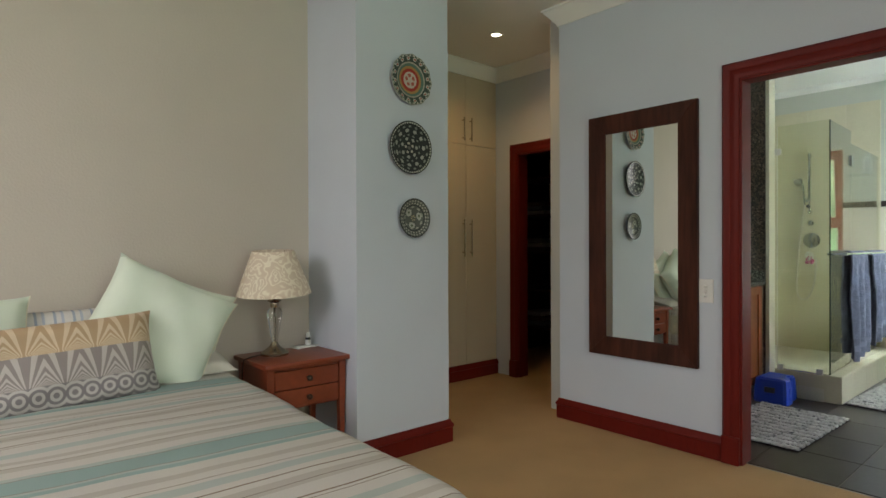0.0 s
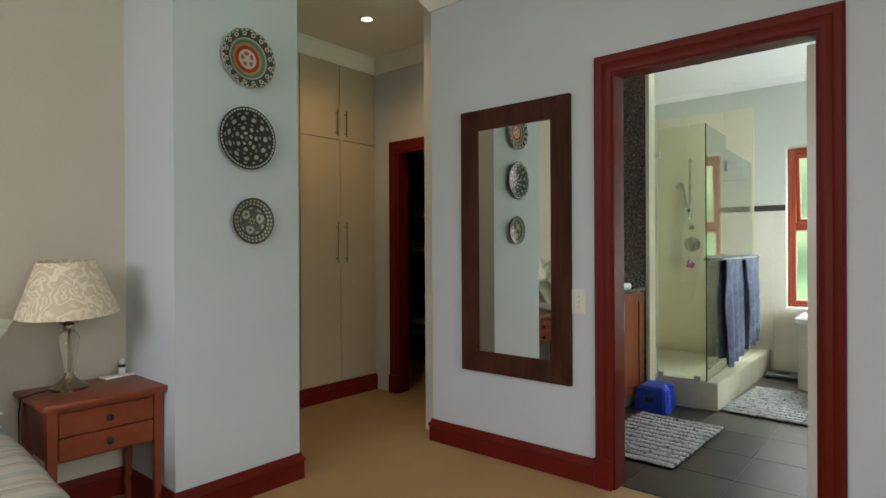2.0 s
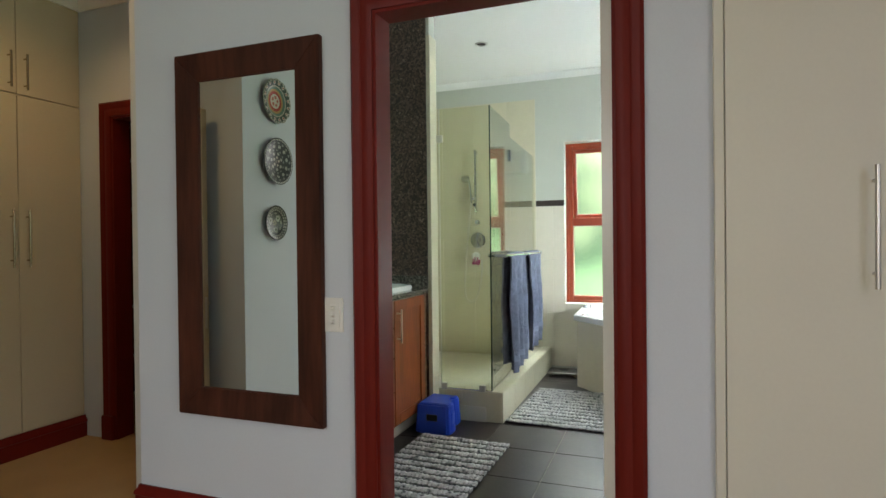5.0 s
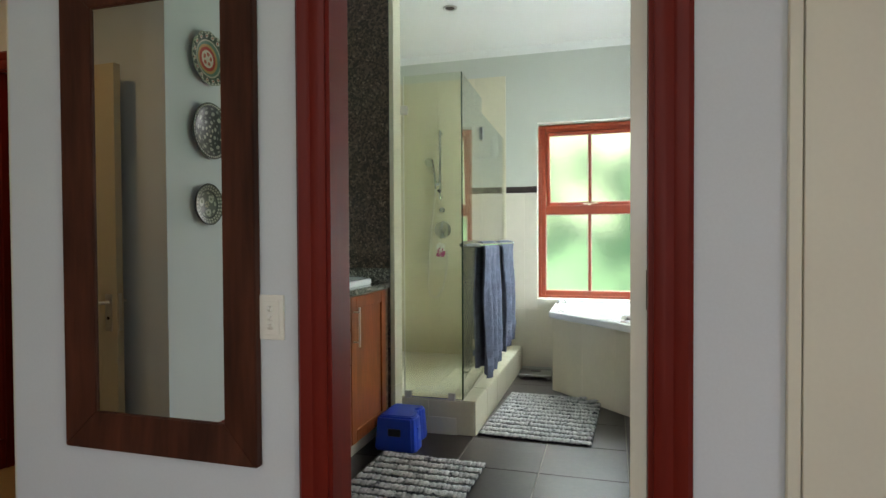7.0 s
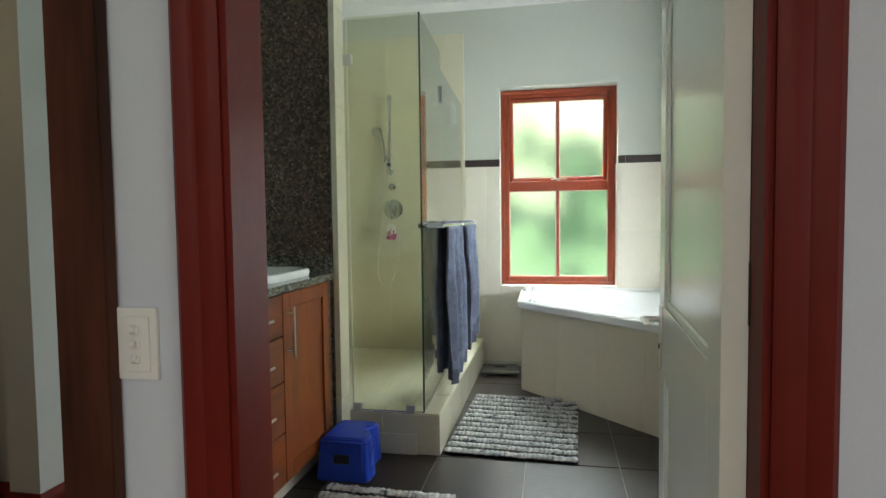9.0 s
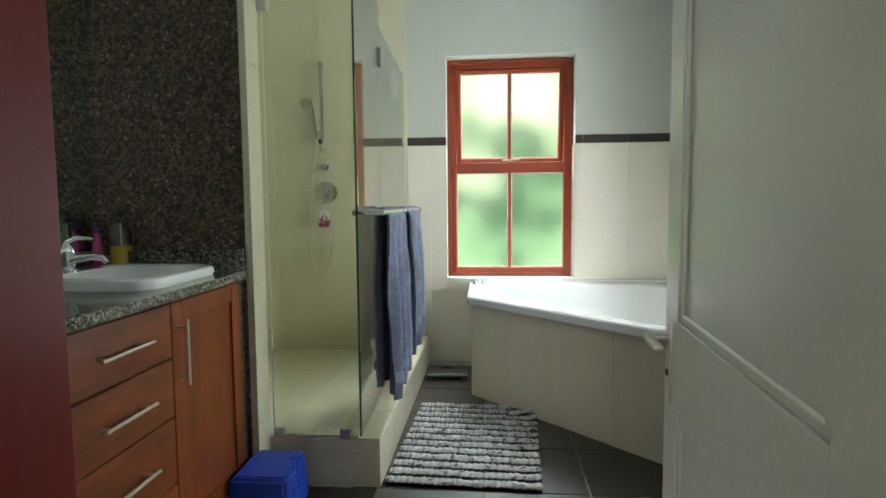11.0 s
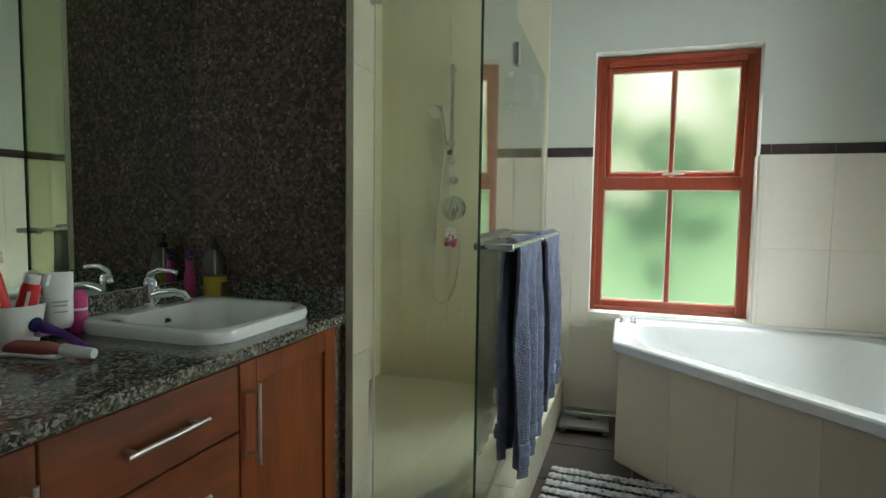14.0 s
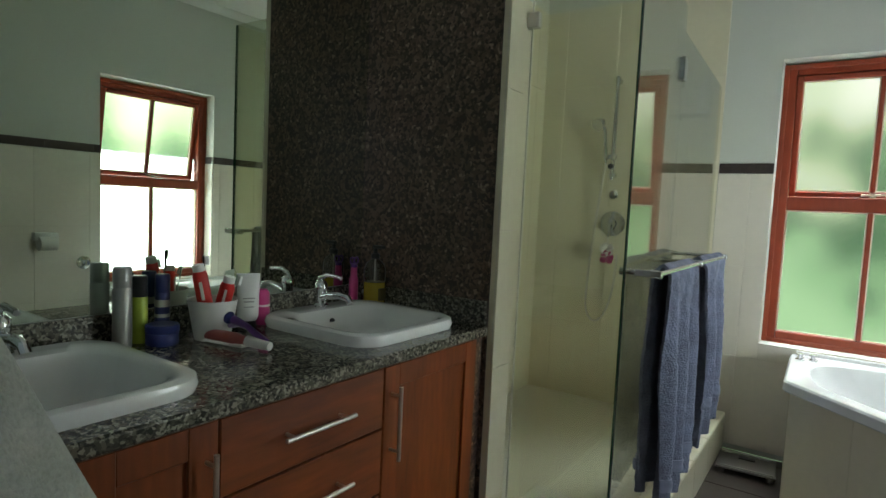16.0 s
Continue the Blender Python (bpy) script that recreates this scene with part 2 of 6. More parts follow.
# bathroom walls
WX0, WX1, WZ0, WZ1 = 0.222, 1.10, 0.625, 2.15
RY0, RY1, RZ1 = 1.99, 2.87, 2.095
structure("wall_bath_back", boxes((-1.3, WX0, BY1, BY1 + 0.2, 0, H), (WX1, BX1 + 0.2, BY1, BY1 + 0.2, 0, H), (WX0, WX1, BY1, BY1 + 0.2, 0, WZ0), (WX0, WX1, BY1, BY1 + 0.2, WZ1, H)), BATHWALL, "pale green grey bathroom wall with a window", "wall")
structure("wall_bath_side", boxes((BX1, BX1 + 0.2, WY0, RY0, 0, H), (BX1, BX1 + 0.2, RY1, BY1, 0, H), (BX1, BX1 + 0.2, RY0, RY1, 0, WZ0), (BX1, BX1 + 0.2, RY0, RY1, RZ1, H)), BATHWALL, "pale green grey bathroom wall with a window over the bath", "wall")
structure("wall_bath_vanity", boxes((-1.3, BX0, WY1, EY, 0, H), (-1.3, -1.15, EY, BY1, 0, H)), BATHWALL, "pale green grey bathroom wall behind the vanity", "wall")

# ---- patterned materials ----


def nodes_of(name, rough=0.5, metal=0.0):
    m = bpy.data.materials.new(name)
    m.use_nodes = True
    b = m.node_tree.nodes["Principled BSDF"]
    b.inputs["Roughness"].default_value, b.inputs["Metallic"].default_value = rough, metal
    return m, m.node_tree.nodes, m.node_tree.links, b


def ramp_node(n, stops, mode="LINEAR"):
    r = n.new("ShaderNodeValToRGB")
    r.color_ramp.interpolation = mode
    e = r.color_ramp.elements
    while len(e) < len(stops):
        e.new(0.5)
    for k, (p, c) in zip(e, stops):
        k.position, k.color = p, (*c, 1)
    return r


def stone(name, stops, scale, rough, detail_scale):
    """Speckled polished stone: cells of several colours with finer grains."""
    m, n, l, b = nodes_of(name, rough)
    co = n.new("ShaderNodeTexCoord")
    v, nz = n.new("ShaderNodeTexVoronoi"), n.new("ShaderNodeTexNoise")
    v.inputs["Scale"].default_value = scale
    nz.inputs["Scale"].default_value, nz.inputs["Detail"].default_value = detail_scale, 5
    warp = n.new("ShaderNodeMixRGB")
    warp.blend_type, warp.inputs[0].default_value = "ADD", 0.02
    l.new(co.outputs["Object"], warp.inputs[1])
    l.new(nz.outputs["Color"], warp.inputs[2])
    l.new(co.outputs["Object"], nz.inputs["Vector"])
    l.new(warp.outputs[0], v.inputs["Vector"])
    bw = n.new("ShaderNodeSeparateColor")
    l.new(v.outputs["Color"], bw.inputs[0])
    mx = n.new("ShaderNodeMath")
    mx.operation = "MULTIPLY_ADD"
    mx.inputs[1].default_value = 0.75
    k = n.new("ShaderNodeMath")
    k.operation = "MULTIPLY"
    k.inputs[1].default_value = 0.25
    l.new(nz.outputs[0], k.inputs[0])
    l.new(bw.outputs[0], mx.inputs[0])
    l.new(k.outputs[0], mx.inputs[2])
    r = ramp_node(n, stops, "CONSTANT")
    l.new(mx.outputs[0], r.inputs[0])
    l.new(r.outputs[0], b.inputs["Base Color"])
    return m


GRANITE = stone("grey speckled granite", [(0.0, (0.030, 0.030, 0.025)), (0.26, (0.070, 0.068, 0.052)), (0.42, (0.125, 0.120, 0.092)), (0.62, (0.26, 0.25, 0.20)), (0.80, (0.045, 0.044, 0.036))], 150, 0.14, 70)
PANEL = stone("dark brown granite", [(0.0, (0.045, 0.032, 0.026)), (0.30, (0.095, 0.067, 0.049)), (0.50, (0.150, 0.104, 0.076)), (0.72, (0.058, 0.042, 0.033)), (0.84, (0.27, 0.195, 0.145))], 92, 0.40, 55)
PANEL.node_tree.nodes["Principled BSDF"].inputs["Specular IOR Level"].default_value = 0.27


def glass_mat(name, color, rough, ior=1.45):
    m, n, l, b = nodes_of(name, rough)
    b.inputs["Base Color"].default_value = (*color, 1)
    b.inputs["Transmission Weight"].default_value, b.inputs["IOR"].default_value = 1.0, ior
    return m


def pane_mat(name, color, gloss, least=0.025, rough=0.01):
    """Thin clear pane: mostly see-through with a mirror-like share."""
    m = bpy.data.materials.new(name)
    m.use_nodes = True
    n, l = m.node_tree.nodes, m.node_tree.links
    n.remove(n["Principled BSDF"])
    t, g, mix, lw = n.new("ShaderNodeBsdfTransparent"), n.new("ShaderNodeBsdfGlossy"), n.new("ShaderNodeMixShader"), n.new("ShaderNodeLayerWeight")
    t.inputs[0].default_value = (*color, 1)
    g.inputs["Roughness"].default_value = rough
    lw.inputs[0].default_value = 0.5
    pw, ma = n.new("ShaderNodeMath"), n.new("ShaderNodeMath")
    pw.operation, ma.operation = "POWER", "MULTIPLY_ADD"
    pw.inputs[1].default_value = 3.4
    ma.inputs[1].default_value, ma.inputs[2].default_value = gloss, least
    l.new(lw.outputs["Facing"], pw.inputs[0])
    l.new(pw.outputs[0], ma.inputs[0])
    l.new(ma.outputs[0], mix.inputs[0])
    l.new(t.outputs[0], mix.inputs[1])
    l.new(g.outputs[0], mix.inputs[2])
    l.new(mix.outputs[0], n["Material Output"].inputs[0])
    return m


CLEAR = pane_mat("clear shower glass", (0.95, 0.96, 0.885), 0.88, 0.06)
GLASSEDGE = mat("dark green glass edge", (0.02, 0.05, 0.035), 0.15, var=0.1)
CRYSTAL = glass_mat("clear lamp glass", (0.97, 0.98, 0.97), 0.02)
FROST = glass_mat("frosted window glass", (0.97, 1.0, 0.97), 0.21, 1.25)


def garden_mat(glow):
    """Plain glowing distance behind the frosted panes: pale sky over blurred foliage and lawn."""
    m = bpy.data.materials.new("garden distance")
    m.use_nodes = True
    n, l = m.node_tree.nodes, m.node_tree.links
    n.remove(n["Principled BSDF"])
    em = n.new("ShaderNodeEmission")
    co, nz, add, sep = n.new("ShaderNodeTexCoord"), n.new("ShaderNodeTexNoise"), n.new("ShaderNodeMath"), n.new("ShaderNodeSeparateXYZ")
    nz.inputs["Scale"].default_value, nz.inputs["Detail"].default_value = 0.13, 2.5
    l.new(co.outputs["Object"], nz.inputs["Vector"])
    l.new(co.outputs["Object"], sep.inputs[0])
    add.operation = "MULTIPLY_ADD"
    add.inputs[1].default_value = 0.021
    l.new(sep.outputs[2], add.inputs[0])
    con = n.new("ShaderNodeMapRange")
    con.inputs[1].default_value, con.inputs[2].default_value, con.inputs[3].default_value, con.inputs[4].default_value = 0.32, 0.68, 0.28, 0.72
    l.new(nz.outputs[0], con.inputs[0])
    l.new(con.outputs[0], add.inputs[2])
    r = ramp_node(n, [(0.26, (0.42, 0.68, 0.36)), (0.43, (0.31, 0.53, 0.27)), (0.54, (0.05, 0.13, 0.06)), (0.63, (0.07, 0.17, 0.08)), (0.73, (0.42, 0.56, 0.31)), (0.87, (0.82, 0.90, 0.66)), (1.0, (1.0, 1.0, 0.90))])
    l.new(add.outputs[0], r.inputs[0])
    l.new(r.outputs[0], em.inputs[0])
    em.inputs[1].default_value = glow
    l.new(em.outputs[0], n["Material Output"].inputs[0])
    return m


GARDEN, GARDEN_EAST = garden_mat(2.0), garden_mat(5.0)


def stripes(name, stops, axis, length, rough=0.9, bump=0.3):
    """Woven cloth in stripes along one axis of the object."""
    m, n, l, b = nodes_of(name, rough)
    co, sep, mr, nz = n.new("ShaderNodeTexCoord"), n.new("ShaderNodeSeparateXYZ"), n.new("ShaderNodeMapRange"), n.new("ShaderNodeTexNoise")
    l.new(co.outputs["Object"], sep.inputs[0])
    mr.inputs[2].default_value = length
    mr.clamp = False
    l.new(sep.outputs[axis], mr.inputs[0])
    fr = n.new("ShaderNodeMath")
    fr.operation = "FRACT"
    l.new(mr.outputs[0], fr.inputs[0])
    r = ramp_node(n, stops, "CONSTANT")
    l.new(fr.outputs[0], r.inputs[0])
    nz.inputs["Scale"].default_value = 350
    l.new(co.outputs["Object"], nz.inputs["Vector"])
    mul = n.new("ShaderNodeMixRGB")
    mul.blend_type, mul.inputs[0].default_value = "MULTIPLY", 0.12
    l.new(r.outputs[0], mul.inputs[1])
    l.new(nz.outputs[0], mul.inputs[2])
    l.new(mul.outputs[0], b.inputs["Base Color"])
    bp = n.new("ShaderNodeBump")
    bp.inputs["Strength"].default_value, bp.inputs["Distance"].default_value = bump, 0.002
    l.new(nz.outputs[0], bp.inputs["Height"])
    l.new(bp.outputs[0], b.inputs["Normal"])
    return m


SP_W, SP_G, SP_T, SP_L, SP_D = (0.90, 0.87, 0.80), (0.76, 0.72, 0.64), (0.50, 0.66, 0.62), (0.70, 0.76, 0.70), (0.42, 0.33, 0.25)
SPREAD = stripes("striped bedspread cotton", [(0.0, SP_W), (0.07, SP_D), (0.075, SP_W), (0.09, SP_D), (0.095, SP_W), (0.16, SP_L), (0.20, SP_W), (0.25, SP_G), (0.28, SP_W), (0.31, SP_D), (0.315, SP_G), (0.35, SP_W), (0.41, SP_L), (0.44, SP_D), (0.445, SP_T), (0.56, SP_D), (0.566, SP_L), (0.585, SP_T), (0.615, SP_W), (0.68, SP_G), (0.72, SP_W), (0.77, SP_D), (0.775, SP_W), (0.80, SP_L), (0.85, SP_W), (0.89, SP_D), (0.895, SP_W), (0.93, SP_G), (0.97, SP_D), (0.975, SP_G)], 0, 0.86)
PILLOWSTRIPE = stripes("blue grey striped pillow cotton", [(0.0, (0.62, 0.60, 0.55)), (0.3, (0.34, 0.38, 0.44)), (0.45, (0.60, 0.58, 0.54)), (0.7, (0.42, 0.46, 0.52)), (0.85, (0.62, 0.60, 0.55))], 1, 0.07)
MINT = mat("mint pillow cotton", (0.66, 0.73, 0.60), 0.9, var=0.06, scale=5, grain=300, bump=0.3)
PIPING = mat("pale piping", (0.72, 0.68, 0.52), 0.9)


def damask():
    """Art deco cushion weave: fans and uprights in grey, silver and tan."""
    m, n, l, b = nodes_of("grey and tan patterned cushion weave", 0.6)
    co, sep = n.new("ShaderNodeTexCoord"), n.new("ShaderNodeSeparateXYZ")
    l.new(co.outputs["Object"], sep.inputs[0])

    def math_node(op, a, c=None, v=None):
        k = n.new("ShaderNodeMath")
        k.operation = op
        l.new(a, k.inputs[0])
        if c is not None:
            l.new(c, k.inputs[1])
        if v is not None:
            k.inputs[1].default_value = v
        return k.outputs[0]
    u = math_node("PINGPONG", math_node("ADD", sep.outputs[1], v=3.0), v=0.058)
    w = sep.outputs[2]

    def stripe(a, count):
        return math_node("GREATER_THAN", math_node("FRACT", math_node("MULTIPLY", a, v=count)), v=0.5)

    def above(level):
        return math_node("GREATER_THAN", w, v=level)
    # palm fans on top, tapering rays in the middle, scrolls below
    fan = stripe(math_node("DIVIDE", u, math_node("ADD", math_node("ABSOLUTE", math_node("SUBTRACT", w, v=0.055)), v=0.020)), 2.6)
    ray = stripe(math_node("DIVIDE", u, math_node("MAXIMUM", math_node("SUBTRACT", w, v=-0.10), v=0.02)), 3.4)
    du, dw = math_node("SUBTRACT", u, v=0.030), math_node("ADD", w, v=0.115)
    scroll = stripe(math_node("SQRT", math_node("ADD", math_node("MULTIPLY", du, du), math_node("MULTIPLY", dw, dw))), 48.0)

    def blend(f, a, c):
        mx = n.new("ShaderNodeMixRGB")
        l.new(f, mx.inputs[0])
        for k, v in ((1, a), (2, c)):
            if isinstance(v, tuple):
                mx.inputs[k].default_value = (*v, 1)
            else:
                l.new(v, mx.inputs[k])
        return mx.outputs[0]
    low = blend(scroll, (0.19, 0.175, 0.175), (0.44, 0.41, 0.38))
    mid = blend(ray, (0.24, 0.21, 0.195), (0.44, 0.40, 0.365))
    high = blend(fan, (0.42, 0.29, 0.165), (0.60, 0.48, 0.33))
    l.new(blend(above(0.045), blend(above(-0.075), low, mid), high), b.inputs["Base Color"])
    nz, bp = n.new("ShaderNodeTexNoise"), n.new("ShaderNodeBump")
    nz.inputs["Scale"].default_value = 400
    l.new(co.outputs["Object"], nz.inputs["Vector"])
    bp.inputs["Strength"].default_value, bp.inputs["Distance"].default_value = 0.3, 0.002
    l.new(nz.outputs[0], bp.inputs["Height"])
    l.new(bp.outputs[0], b.inputs["Normal"])
    return m


def shade_mat():
    """Cream lampshade cloth with paler scrolls."""
    m, n, l, b = nodes_of("cream scroll patterned shade cloth", 0.85)
    co, nz, wv = n.new("ShaderNodeTexCoord"), n.new("ShaderNodeTexNoise"), n.new("ShaderNodeTexVoronoi")
    wv.feature = "SMOOTH_F1"
    wv.inputs["Scale"].default_value = 21
    mixv = n.new("ShaderNodeMixRGB")
    mixv.blend_type, mixv.inputs[0].default_value = "ADD", 0.12
    nz.inputs["Scale"].default_value = 9
    l.new(co.outputs["Object"], nz.inputs["Vector"])
    l.new(co.outputs["Object"], mixv.inputs[1])
    l.new(nz.outputs["Color"], mixv.inputs[2])
    l.new(mixv.outputs[0], wv.inputs["Vector"])
    k = n.new("ShaderNodeMath")
    k.operation = "MULTIPLY"
    k.inputs[1].default_value = 4.0
    l.new(wv.outputs["Distance"], k.inputs[0])
    f = n.new("ShaderNodeMath")
    f.operation = "FRACT"
    l.new(k.outputs[0], f.inputs[0])
    r = ramp_node(n, [(0.0, (0.62, 0.51, 0.38)), (0.46, (0.63, 0.52, 0.39)), (0.66, (0.76, 0.68, 0.53)), (0.88, (0.77, 0.69, 0.54)), (1.0, (0.62, 0.51, 0.38))])
    l.new(f.outputs[0], r.inputs[0])
    l.new(r.outputs[0], b.inputs["Base Color"])
    b.inputs["Subsurface Weight"].default_value = 0.0
    return m


def plate_mat(name, rings, petals, motif, ground, seed):
    """Painted glaze: rings by radius, with motifs repeated round the centre."""
    m, n, l, b = nodes_of(name, 0.42)
    b.inputs["Coat Weight"].default_value = 0.05
    b.inputs["Specular IOR Level"].default_value = 0.3
    co, sep = n.new("ShaderNodeTexCoord"), n.new("ShaderNodeSeparateXYZ")
    l.new(co.outputs["Object"], sep.inputs[0])

    def mth(op, a, c=None, v=None):
        k = n.new("ShaderNodeMath")
        k.operation = op
        l.new(a, k.inputs[0])
        if c is not None:
            l.new(c, k.inputs[1])
        if v is not None:
            k.inputs[1].default_value = v
        return k.outputs[0]
    rad = mth("SQRT", mth("ADD", mth("MULTIPLY", sep.outputs[0], sep.outputs[0]), mth("MULTIPLY", sep.outputs[1], sep.outputs[1])))
    base = ramp_node(n, [(p * 4, c) for p, c in rings], "CONSTANT")
    l.new(mth("MULTIPLY", rad, v=4.0), base.inputs[0])
    ang = mth("DIVIDE", mth("ADD", mth("ARCTAN2", sep.outputs[1], sep.outputs[0]), v=math.pi), v=2 * math.pi)
    out = base.outputs[0]
    for count, r0, dr, color, size in petals:
        fa = mth("FRACT", mth("ADD", mth("MULTIPLY", ang, v=float(count)), v=0.37 * (count % 4)))
        da = mth("MULTIPLY", mth("SUBTRACT", fa, v=0.5), v=2.0 * size)
        dd = mth("DIVIDE", mth("SUBTRACT", rad, v=r0), v=dr)
        d2 = mth("ADD", mth("MULTIPLY", da, da), mth("MULTIPLY", dd, dd))
        nz = n.new("ShaderNodeTexNoise")
        nz.inputs["Scale"].default_value = 90 + seed
        l.new(co.outputs["Object"], nz.inputs["Vector"])
        hit = mth("LESS_THAN", mth("ADD", d2, mth("MULTIPLY", nz.outputs[0], v=1.2)), v=1.35)
        mx = n.new("ShaderNodeMixRGB")
        l.new(hit, mx.inputs[0])
        l.new(out, mx.inputs[1])
        mx.inputs[2].default_value = (*color, 1)
        out = mx.outputs[0]
    l.new(out, b.inputs["Base Color"])
    return m


BLK, IVORY, TEAL, OCHRE, SCAR = (0.022, 0.028, 0.026), (0.42, 0.43, 0.37), (0.09, 0.16, 0.12), (0.36, 0.21, 0.07), (0.33, 0.035, 0.02)
BROWNPAINT = mat("dark bronze", (0.05, 0.035, 0.025), 0.4, 0.6, var=0.2)
NSWOOD = mat("red brown nightstand wood", (0.215, 0.046, 0.018), 0.38, var=0.22, scale=5, grain=30, bump=0.08, stretch=(0.2, 1, 1))
BRASS = mat("antique nickel", (0.42, 0.36, 0.27), 0.25, 1.0, var=0.1)
BLUEPLASTIC = mat("blue plastic", (0.012, 0.05, 0.42), 0.38, var=0.06, scale=8)
WHITEPLASTIC = mat("white plastic", (0.70, 0.70, 0.66), 0.4, var=0.02)
CERAMIC = mat("white glazed ceramic", (0.74, 0.75, 0.72), 0.10, var=0.01, coat=0.6)
BLACKPLASTIC = mat("black plastic", (0.015, 0.015, 0.016), 0.35, var=0.1)
TOWEL = mat("blue grey terry cotton", (0.135, 0.150, 0.215), 0.95, var=0.4, scale=14, grain=170, bump=1.0, dist=0.008)
TOWELBAND = mat("smooth blue grey towel band", (0.17, 0.19, 0.265), 0.8, var=0.08, grain=300, bump=0.3)
GREYTOWEL = mat("pale grey terry cotton", (0.40, 0.42, 0.37), 0.95, var=0.3, scale=14, grain=170, bump=1.0, dist=0.006)


def tuft_mat():
    m, n, l, b = nodes_of("black and white chenille", 0.95)
    spots, cc = n.new("ShaderNodeTexNoise"), n.new("ShaderNodeTexCoord")
    spots.inputs["Scale"].default_value, spots.inputs["Detail"].default_value = 34, 2
    l.new(cc.outputs["Object"], spots.inputs["Vector"])
    r = ramp_node(n, [(0.24, (0.05, 0.05, 0.06)), (0.31, (0.16, 0.16, 0.18)), (0.38, (0.40, 0.395, 0.39)), (0.62, (0.54, 0.53, 0.515))])
    l.new(spots.outputs[0], r.inputs[0])
    l.new(r.outputs[0], b.inputs["Base Color"])
    nz, bp, co = n.new("ShaderNodeTexNoise"), n.new("ShaderNodeBump"), n.new("ShaderNodeTexCoord")
    nz.inputs["Scale"].default_value = 260
    l.new(co.outputs["Object"], nz.inputs["Vector"])
    bp.inputs["Strength"].default_value, bp.inputs["Distance"].default_value = 0.8, 0.004
    l.new(nz.outputs[0], bp.inputs["Height"])
    l.new(bp.outputs[0], b.inputs["Normal"])
    return m


TUFT = tuft_mat()
MATBASE = mat("dark mat backing", (0.12, 0.12, 0.13), 0.95, var=0.2, grain=200)

# ---- shower wall, openings, trim ----
structure("wall_shower", boxes((-1.15, -0.375, EY + 0.013, 1.79, 0, H)), BATHWALL, "wall between the vanity and the shower", "wall")

SK = [(0, 0.0), (0.018, 0.0), (0.018, 0.088), (0.024, 0.094), (0.022, 0.108), (0.012, 0.118), (0.008, 0.134), (0, 0.134)]


def skirting(pts, name="baseboard"):
    return structure(name, profile_run(bmesh.new(), pts, SK), RED, "oxblood painted moulded wooden skirting board", "skirting board", True)


skirting([(-0.002, WY0), (-1.12, WY0), (-1.12, CY)])
skirting([(-2.37, -0.950), (-1.40, -0.950), (-1.40, -0.884), (-1.265, -0.884), (-1.265, -1.538), (-1.79, -1.538), (-1.79, -5.1)])
skirting([(1.225, WY0), (1.042, WY0)])

CORNICE = [(0, -0.11), (0.012, -0.11), (0.016, -0.095), (0.035, -0.075), (0.055, -0.045), (0.072, -0.028), (0.078, -0.012), (0.09, -0.012), (0.09, 0.0), (0, 0.0)]


def cornice(pts, s=1.0):
    return structure("cornice", profile_run(bmesh.new(), pts, [(a * s, H + b * s) for a, b in CORNICE]), CEIL, "white moulded plaster cornice", "cornice", True)


cornice([(3.39, WY0), (-1.12, WY0), (-1.12, CY), (-2.38, CY), (-2.38, -0.945)])
cornice([(-2.37, -0.950), (-1.40, -0.950), (-1.40, -0.884), (-1.265, -0.884), (-1.265, -1.538), (-1.79, -1.538), (-1.79, -5.1)])
cornice([(BX1, WY1), (BX1, BY1), (-1.15, BY1), (-1.15, 1.79), (-0.375, 1.79), (-0.375, EY), (BX0, EY), (BX0, WY1)], 0.5)


def door_case(name, x0, x1, top, y, width, thick, label, lining):
    """Moulded casing on the front of a doorway, with the lining through the wall."""
    case = thing(name, label, "door frame", kind="structure")
    sec = [(0, 0), (width, 0), (width, thick * 0.55), (width * 0.86, thick), (width * 0.62, thick * 0.85), (width * 0.50, thick * 0.60), (width * 0.34, thick * 0.72), (width * 0.16, thick * 0.62), (0, thick * 0.35)]
    bm = bmesh.new()
    rings = []
    for px, pz, sx, sz in ((x0, 0, -1, 0), (x0, top, -1, 1), (x1, top, 1, 1), (x1, 0, 1, 0)):
        rings.append([bm.verts.new((px + sx * a, y - c, pz + sz * a)) for a, c in sec])
    for a, c in zip(rings, rings[1:]):
        for j in range(len(sec)):
            bm.faces.new((a[j], a[(j + 1) % len(sec)], c[(j + 1) % len(sec)], c[j]))
    bm.faces.new(rings[0])
    bm.faces.new(rings[-1])
    bmesh.ops.recalc_face_normals(bm, faces=bm.faces)
    part("casing", bm, RED, case, "", True)
    d = lining
    # rebated lining: proud in front, stepped back where the leaf closes
    for k, (q0, q1, a) in enumerate(((-0.002, d * 0.40, 0.012), (d * 0.40, d, 0.004))):
        part("lining" if k == 0 else "rebate", boxes((x0 - 0.002, x0 + a, y + q0, y + q1, 0, top), (x1 - a, x1 + 0.002, y + q0, y + q1, 0, top), (x0 + a, x1 - a, y + q0, y + q1, top - a, top + 0.002)), RED, case)
    for x in (x0 - width * 0.5, x1 + width * 0.5):
        part("plinth_block", boxes((x - width * 0.53, x + width * 0.53, y - thick - 0.006, y, 0, 0.15), bev=0.004), RED, case)
    return case


door_case("door_frame_1", DX0, DX1, DZ, WY0, 0.088, 0.026, "oxblood painted moulded door frame to the bathroom", WY1 - WY0 + 0.004)
door_case("door_frame_2", -2.115, -1.335, 2.01, CY, 0.088, 0.026, "oxblood painted moulded door frame to the dark closet", 0.124)


